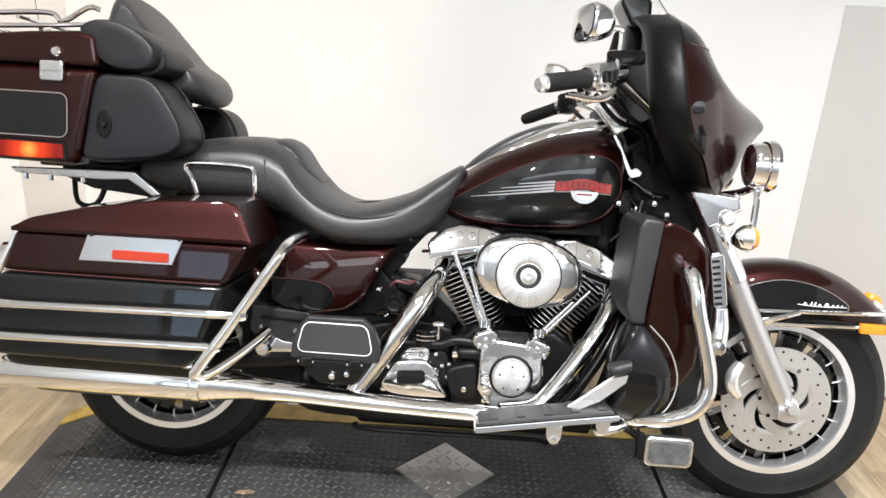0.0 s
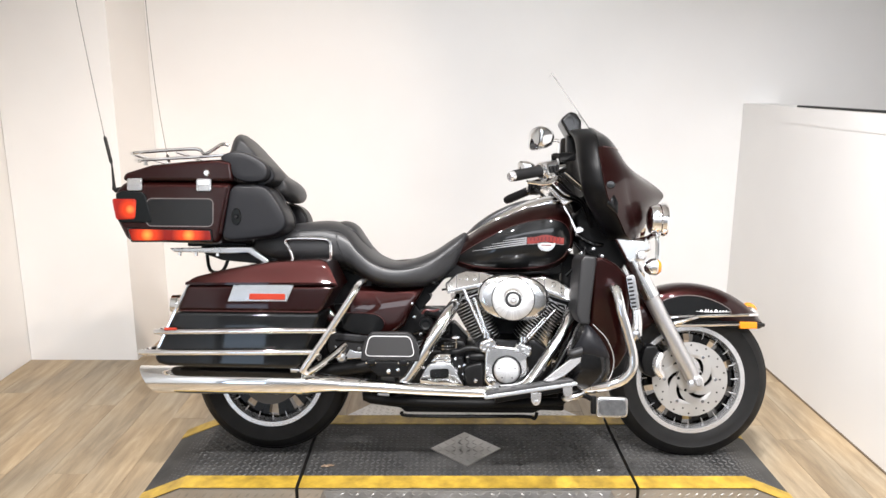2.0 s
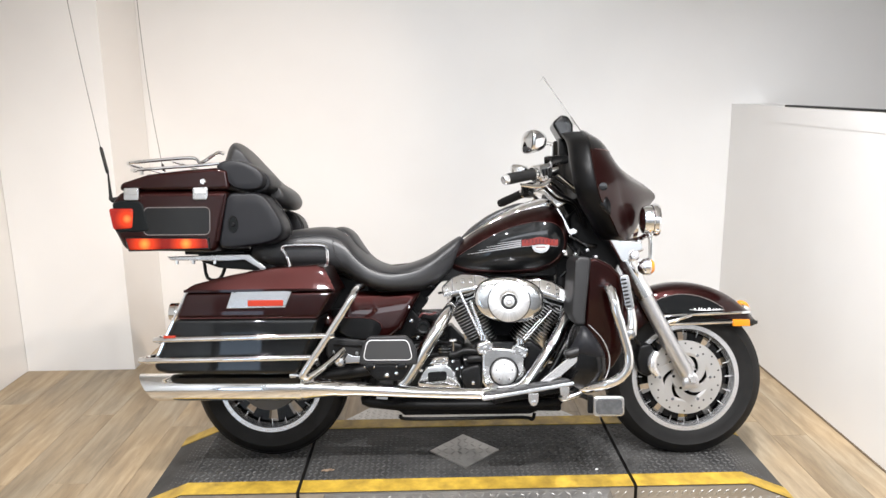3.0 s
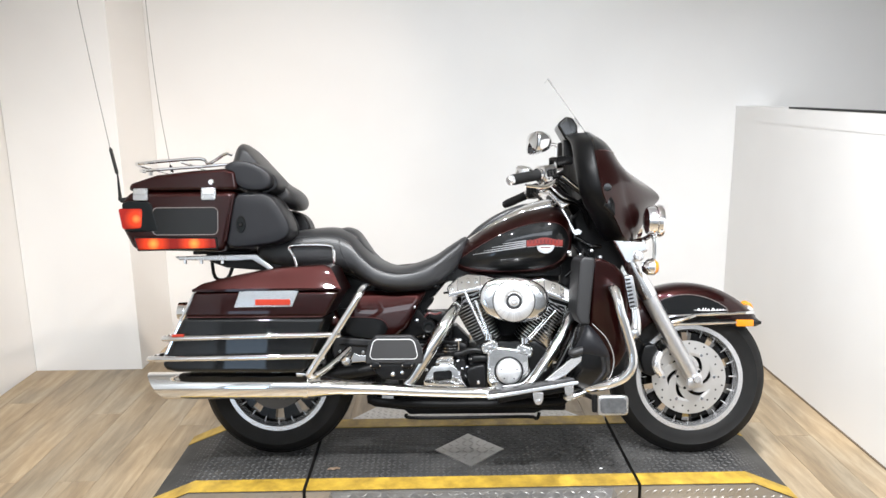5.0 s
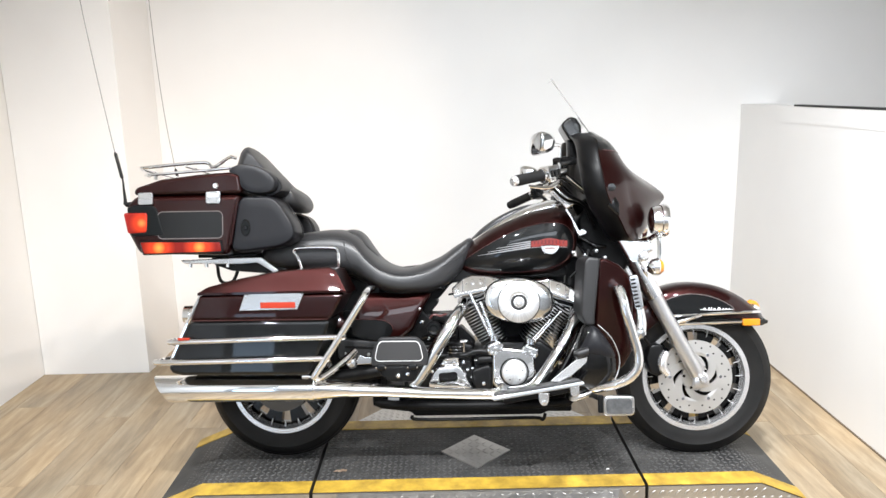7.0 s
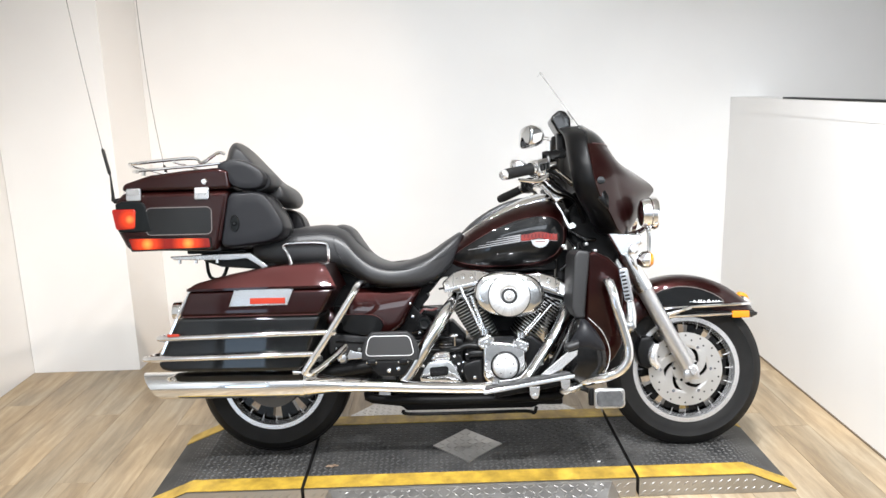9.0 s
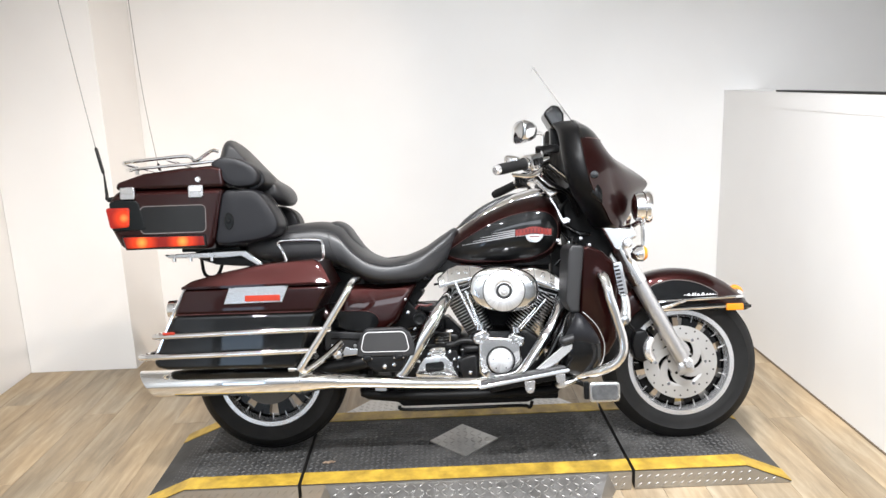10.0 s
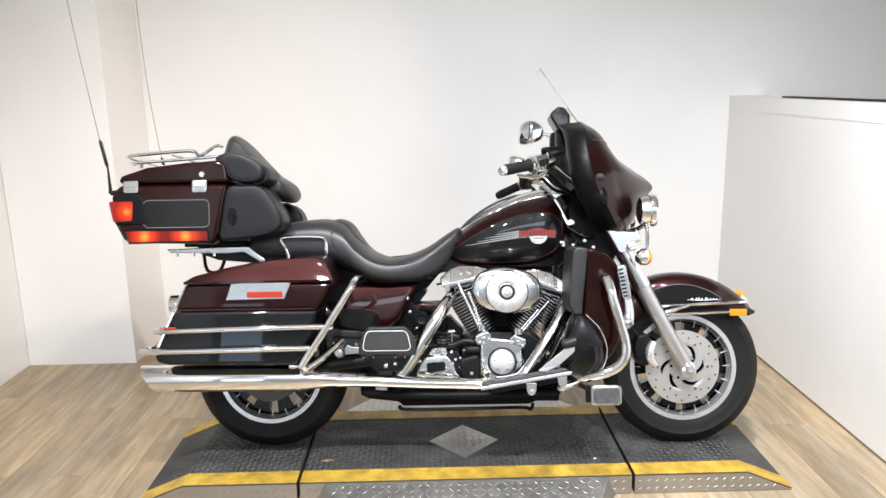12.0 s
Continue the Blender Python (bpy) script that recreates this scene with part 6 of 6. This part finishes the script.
# ---- touring trunk ----
trunk = part("trunk", slab([(-1.2, 0.998), (-1.235, 0.96), (-1.225, 0.862), (-1.188, 0.79), (-0.862, 0.782), (-0.818, 0.998)], -0.295, 0.295, 0.022, 4), MAROON, bike, "maroon touring trunk with lit red lamps")
part("trunk_lid", slab([(-1.203, 1.0), (-1.197, 1.026), (-1.1, 1.056), (-0.97, 1.07), (-0.86, 1.077), (-0.82, 1.068), (-0.813, 1.0)], -0.298, 0.298, 0.018, 4), MAROON, trunk, "maroon trunk lid")
for s in (-1, 1):
    pan = rounded(-1.115, 0.843, -0.882, 0.939, 0.018, 5)
    part("trunk_panel", slab(pan, s * 0.295, s * 0.298, 0.0006, 1), CHARCOAL, trunk, "charcoal inlay panel")
    part("pinstripe", tube([(x, s * 0.2985, z) for x, z in pan + [pan[0]]], 0.0013, 6, 1), GOLDLINE, trunk)
    part("side_lamp", slab([(-1.178, 0.832), (-0.892, 0.828), (-0.888, 0.796), (-1.165, 0.792)], s * 0.304, s * 0.29, 0.004, 2), GLOWLENS, trunk, "lit red side lamp bar")
    part("lamp_bezel", slab([(-1.184, 0.838), (-0.886, 0.834), (-0.882, 0.79), (-1.17, 0.786)], s * 0.2995, s * 0.288, 0.003, 1), BLACKGLOSS, trunk)
    part("tail_lamp", slab([(-1.238, 0.938), (-1.148, 0.938), (-1.152, 0.866), (-1.222, 0.862)], s * 0.306, s * 0.2, 0.01, 3), GLOWLENS2, trunk, "lit red wrap-around tail lamp")
    part("tail_lamp_housing", slab([(-1.225, 0.955), (-1.2, 0.965), (-1.13, 0.962), (-1.118, 0.95), (-1.095, 0.866), (-1.1, 0.855), (-1.215, 0.855)], s * 0.3015, s * 0.2, 0.006, 2), PLASTIC, trunk, "black lamp housing")
    for lx in (-1.155, -0.913):
        part("latch", slab(rounded(lx - 0.026, 0.965, lx + 0.026, 1.008, 0.006), s * 0.307, s * 0.297, 0.003, 2), SATINCHROME, trunk, "satin chrome trunk latch")
        part("latch_tongue", slab(rounded(lx - 0.02, 0.985, lx + 0.024, 1.004, 0.004), s * 0.311, s * 0.306, 0.002, 2), CHROME, trunk)
    part("lock", lathe([(0.0, s * 0.308), (0.008, s * 0.308), (0.011, s * 0.304), (0.011, s * 0.298)], (-0.904, 0, 1.028), segs=16), CHROME, trunk, "chrome lock barrel")
    part("trunk_bead", tube([(-0.826, s * 0.296, 0.985), (-0.838, s * 0.297, 0.92), (-0.856, s * 0.297, 0.82)], 0.006, 8, 3), MAROON, trunk)
    # antenna
    x1 = -1.276 if s < 0 else -1.3
    ant = part("antenna", tube([(-1.2, s * 0.27, 0.975), (-1.236, s * 0.275, 0.968), (-1.241, s * 0.275, 0.985), (-1.249, s * 0.275, 1.06)], [0.01, 0.009, 0.006, 0.003], 10, 2), BLACKSATIN, bike, "tall whip antenna on the trunk")
    part("antenna_coil", tube([(-1.249, s * 0.275, 1.06), (-1.252, s * 0.275, 1.068), (-1.273, s * 0.275, 1.15), (-1.276, s * 0.275, 1.158)], [0.003, 0.0062, 0.0062, 0.002], 10, 1), BLACKSATIN, ant)
    part("antenna_whip", tube([(-1.276, s * 0.275, 1.158), (-1.33 + (0.0 if s < 0 else 0.01), s * 0.275, 1.4), (-1.385 + (0.0 if s < 0 else 0.03), s * 0.275, 1.662), (-1.43 + (0.0 if s < 0 else 0.05), s * 0.275, 1.9)], 0.0015, 6, 3), WHIP, ant, "thin dark whip")
    # speaker armrest pods
    pod_line = [(-0.828, 0.978), (-0.77, 0.99), (-0.715, 0.989), (-0.684, 0.969), (-0.65, 0.92), (-0.628, 0.876), (-0.63, 0.838), (-0.668, 0.813), (-0.74, 0.8), (-0.85, 0.796), (-0.85, 0.86)]
    if s > 0:
        pod_line = [(-0.83, 0.928), (-0.76, 0.946), (-0.705, 0.944), (-0.668, 0.92), (-0.648, 0.878), (-0.65, 0.835), (-0.7, 0.808), (-0.83, 0.8)]
    pod = part("armrest_pod", pillow(pod_line, s * 0.2925, s * 0.15, 0.13), PODSKIN, bike, "grey-black vinyl speaker armrest pod")
    part("pod_piping", tube([(x, s * 0.16, z) for x, z in pod_line[1:-2]], 0.0022, 6, 4), GREYPLASTIC, pod)
    part("pod_socket", slab([(-0.802 + 0.015 * math.cos(radians(q)), 0.878 + 0.028 * math.sin(radians(q))) for q in range(0, 360, 20)], s * 0.2945, s * 0.285, 0.002, 2), PLASTIC, pod, "oval black headset socket")
    part("socket_rim", tube([(-0.802 + 0.0155 * math.cos(radians(q)), s * 0.294, 0.878 + 0.0285 * math.sin(radians(q))) for q in range(0, 361, 20)], 0.0022, 6, 1), BLACKGLOSS, pod)
    part("pod_plug", lathe([(0.0, s * 0.3), (0.006, s * 0.3), (0.009, s * 0.294)], (-0.802, 0, 0.878), segs=12), BLACKGLOSS, pod)
    if s < 0:
        part("backrest_wing", pillow([(-0.868, 1.085), (-0.835, 1.106), (-0.78, 1.105), (-0.728, 1.084), (-0.696, 1.058), (-0.686, 1.03), (-0.7, 1.003), (-0.74, 0.995), (-0.79, 1.0), (-0.822, 1.02), (-0.845, 1.055)], s * 0.292, s * 0.1, 0.2), PODSKIN, bike, "padded backrest side wing")
        part("wing_fold", pillow([(-0.74, 1.078), (-0.703, 1.066), (-0.68, 1.042), (-0.676, 1.014), (-0.7, 0.994), (-0.74, 0.99)], s * 0.265, s * 0.08, 0.2), PODSKIN, bike, "folded vinyl edge behind the wing")
    # luggage rack
    part("luggage_rack", tube([(-1.205, s * 0.1, 1.1), (-1.214, s * 0.18, 1.106), (-1.2, s * 0.2, 1.108), (-1.08, s * 0.2, 1.118), (-0.975, s * 0.2, 1.123), (-0.95, s * 0.2, 1.106), (-0.93, s * 0.2, 1.112), (-0.885, s * 0.2, 1.14), (-0.862, s * 0.19, 1.138)], 0.0062, 10, 5), CHROME, bike, "chrome trunk luggage rack")
    part("rack_rail", tube([(-1.2, s * 0.16, 1.082), (-1.18, s * 0.225, 1.078), (-1.05, s * 0.228, 1.086), (-0.95, s * 0.228, 1.092), (-0.87, s * 0.22, 1.1)], 0.0055, 10, 4), CHROME, bike, "chrome rack rail")
    for px in (-1.15, -0.965):
        part("rack_post", tube([(px, s * 0.226, 1.082), (px, s * 0.226, 1.06)], [0.006, 0.009], 10, 1), CHROME, bike)
for rx, rz in ((-1.206, 1.1), (-1.05, 1.112)):
    part("rack_bar", tube([(rx, -0.2, rz), (rx, 0.2, rz)], 0.0055, 10, 1), CHROME, bike)
part("backrest", pillow([(-0.9, 1.1), (-0.893, 1.15), (-0.88, 1.186), (-0.861, 1.2), (-0.838, 1.188), (-0.795, 1.142), (-0.75, 1.094), (-0.708, 1.05), (-0.664, 1.022), (-0.638, 0.998), (-0.626, 0.968), (-0.636, 0.945), (-0.665, 0.938), (-0.71, 0.95), (-0.75, 0.98), (-0.84, 1.03)], -0.15, 0.14, 0.36, 18, 2.0), LEATHER, bike, "black padded passenger backrest")
part("backrest_bracket", tube([(-0.70, -0.1, 0.94), (-0.69, -0.12, 0.9), (-0.72, -0.12, 0.84)], 0.008, 10, 3), CHROME, bike)
# trunk mount
for s in (-1, 1):
    part("trunk_mount", slab([(-1.075, 0.765), (-1.06, 0.752), (-0.85, 0.748), (-0.79, 0.752), (-0.73, 0.715), (-0.712, 0.722), (-0.775, 0.772), (-0.86, 0.772)], s * 0.2, s * 0.185, 0.004, 2), SATINCHROME, bike, "satin chrome trunk mounting rail")
    if s < 0:
        part("mount_stay", tube([(-0.972, s * 0.1, 0.755), (-0.952, s * 0.12, 0.684), (-0.905, s * 0.12, 0.682), (-0.886, s * 0.1, 0.74)], 0.0065, 8, 3), BLACKSATIN, bike, "black mount stay")
    for bx in (-1.04, -0.98, -0.9):
        part("mount_bolt", tube([(bx, s * 0.192, 0.752), (bx, s * 0.192, 0.738)], 0.007, 8, 1), CHROME, bike)
part("mount_plate", slab([(-0.98, 0.775), (-0.965, 0.745), (-0.9, 0.722), (-0.76, 0.71), (-0.7, 0.69), (-0.68, 0.77)], -0.15, 0.12, 0.006), BLACKSATIN, bike, "black trunk mount plate")
part("trunk_tray", block((-1.02, -0.17, 0.772), (-0.8, 0.17, 0.786), 0.005), BLACKSATIN, bike)
part("inner_fender", slab([(-0.56, 0.36), (-0.35, 0.33), (-0.33, 0.5), (-0.34, 0.68), (-0.56, 0.7)], -0.05, 0.1, 0.01), BLACKSATIN, bike, "black inner fender")
part("seat_pan", slab([(-0.8, 0.74), (-0.78, 0.70), (-0.45, 0.69), (-0.3, 0.62), (-0.1, 0.64), (-0.2, 0.7), (-0.5, 0.74)], -0.12, 0.12, 0.01), BLACKSATIN, bike)
part("side_stand", tube([(-0.02, 0.18, 0.24), (0.0, 0.3, 0.13), (0.03, 0.36, 0.075)], [0.016, 0.014, 0.012], 12, 3), BLACKSATIN, bike, "black side stand")

# ---- litter on the platform ----
SCRAP = material("white_paper", (0.75, 0.75, 0.74), 0.7)
DRYLEAF = material("dry_leaf", (0.42, 0.27, 0.16), 0.7)
mottle(DRYLEAF, (0.16, 0.1, 0.06), (0.42, 0.32, 0.23), 60, 4)


def crumb(name, label, category, mat, x, y, length, width, lift, turn):
    """A small curled flake lying on the deck."""
    bm = bmesh.new()
    rings = []
    for k in range(9):
        t = k / 8
        w = width * math.sin(math.pi * (0.08 + 0.84 * t)) ** 0.7
        z = 0.0022 + lift * math.sin(t * 7.0) ** 2
        px = (t - 0.5) * length
        rings.append([(px, -w, z), (px, 0.0, z + 0.001), (px, w, z), (px, 0.0, z - 0.0008)])
    ob = part(name, turned(skin(bm, rings), pose(x, y, 0, 0, 0, turn)), mat)
    return tagged(ob, label, category)


crumb("paper_scrap", "tiny white paper scrap lying on the black tread platform", "litter", SCRAP, 0.482, -0.168, 0.012, 0.005, 0.002, 25)
crumb("dry_leaf", "small curled brown dry leaf lying on the black tread platform", "litter", DRYLEAF, -0.508, -0.137, 0.048, 0.009, 0.003, 8)


# ---- tread bars and floor planks ----
def bars(spots, length, width, height):
    """Raised lozenge bars: spots are (place, along, across, up)."""
    verts, faces = [], []
    for p, a, c, u in spots:
        p, a, c, u = Vector(p), Vector(a), Vector(c), Vector(u)
        n = len(verts)
        verts += [p + a * length, p + c * width, p - a * length, p - c * width, p + a * length * 0.6 + u * height, p + c * width * 0.45 + u * height, p - a * length * 0.6 + u * height, p - c * width * 0.45 + u * height]
        faces += [(n, n + 1, n + 5, n + 4), (n + 1, n + 2, n + 6, n + 5), (n + 2, n + 3, n + 7, n + 6), (n + 3, n, n + 4, n + 7), (n + 4, n + 5, n + 6, n + 7)]
    me = bpy.data.meshes.new("tread")
    me.from_pydata([tuple(v) for v in verts], [], faces)
    me.update()
    return me


def tread(spots, size, mat, label):
    ob = new("tread", bars(spots, *size))
    ob.data.materials.append(mat)
    ob.parent = platform
    return tagged(ob, label, kind="stuff")


def grid(x0, x1, y0, y1, pitch, place, skip):
    out = []
    for i in range(int((x1 - x0) / pitch)):
        for j in range(int((y1 - y0) / pitch)):
            x, y = x0 + (i + 0.5) * pitch, y0 + (j + 0.5) * pitch
            if skip(x, y):
                continue
            t = 1 if (i + j) % 2 else -1
            out.append(place(x, y, t))
    return out


def on_deck(x, y, t):
    sl = FLOOR / (TOE - FLAT) if abs(x) > FLAT else 0.0
    z = (abs(x) - FLAT) * sl
    ax = Vector((1, 0, sl * math.copysign(1, x))).normalized()
    d = (ax + Vector((0, t, 0))).normalized()
    return ((x, y, z), d, (ax - Vector((0, t, 0))).normalized(), (0, 0, 1))


tread(grid(-1.155, 1.155, -0.205, 0.205, 0.0205, on_deck, lambda x, y: abs(abs(x) - CRACK) < 0.014 or abs(x - 0.003) + abs(y + 0.006) < 0.15), (0.0115, 0.0042, 0.0024), MATBAR, "raised rubber tread pattern")
tread(grid(-0.14, 0.14, -0.14, 0.14, 0.027, lambda x, y, t: ((x + 0.003, y - 0.006, 0.005), (0.7, 0.7 * t, 0), (0.7, -0.7 * t, 0), (0, 0, 1)), lambda x, y: abs(x) + abs(y) > 0.122), (0.014, 0.004, 0.0015), PLATEBAR, "raised steel tread bars")
for side in (-1, 1):
    tread(grid(-1.14, 1.14, FLOOR + 0.002, -0.004, 0.03, lambda x, z, t: ((x, side * (HALF + 0.005), z), (0.7, 0, 0.7), (0.7, 0, -0.7), (0, side, 0)), lambda x, z: abs(abs(x) - CRACK) < 0.02 or z > (abs(x) - FLAT) * FLOOR / (TOE - FLAT) - 0.012 if abs(x) > FLAT else abs(abs(x) - CRACK) < 0.02), (0.0135, 0.0038, 0.0014), PLATEBAR, "raised steel tread bars")
for side in (-1, 1):
    slope = Vector((0, side * 0.328, FLOOR + 0.010)).normalized()
    up = Vector((0, -side * slope.z, abs(slope.y)))
    tread(grid(-0.5, 0.5, 0.0, 0.33, 0.027, lambda x, d, t: (Vector((x, side * 0.292, -0.006)) + slope * d, Vector((0.7, 0, 0)) + slope * 0.7 * t, Vector((0.7, 0, 0)) - slope * 0.7 * t, up), lambda x, d: abs(x) > 0.485 - 0.14 * d / 0.334), (0.014, 0.004, 0.0015), PLATEBAR, "raised steel tread bars")

PW, PL = 0.152, 1.22
plank_mesh = bpy.data.meshes.new("plank")
bm = bmesh.new()
w, l = PW / 2 - 0.0004, PL / 2 - 0.0004
v = [bm.verts.new(p) for p in ((-w, -l, -0.004), (w, -l, -0.004), (w, l, -0.004), (-w, l, -0.004), (-w + 0.0003, -l + 0.0003, 0), (w - 0.0003, -l + 0.0003, 0), (w - 0.0003, l - 0.0003, 0), (-w + 0.0003, l - 0.0003, 0))]
for f in ((4, 5, 6, 7), (0, 1, 5, 4), (1, 2, 6, 5), (2, 3, 7, 6), (3, 0, 4, 7)):
    bm.faces.new([v[i] for i in f])
bm.to_mesh(plank_mesh)
bm.free()
plank_mesh.materials.append(WOOD)
for i in range(44):
    x = -2.34 + PW * (i + 0.5)
    stagger = (i * 0.37 + 0.13 * (i % 3)) % 1.0
    for j in range(6):
        y = 1.9 - PL * (j + stagger)
        lo, hi = max(y - PL / 2, -4.3), min(y + PL / 2, BACK + 0.1)
        if hi - lo < 0.05 or x > 4.3:
            continue
        ob = new("plank", plank_mesh)
        ob.parent = floor
        ob.location = (x, (lo + hi) / 2, FLOOR - 0.0005)
        ob.scale = (1, (hi - lo) / PL, 1)
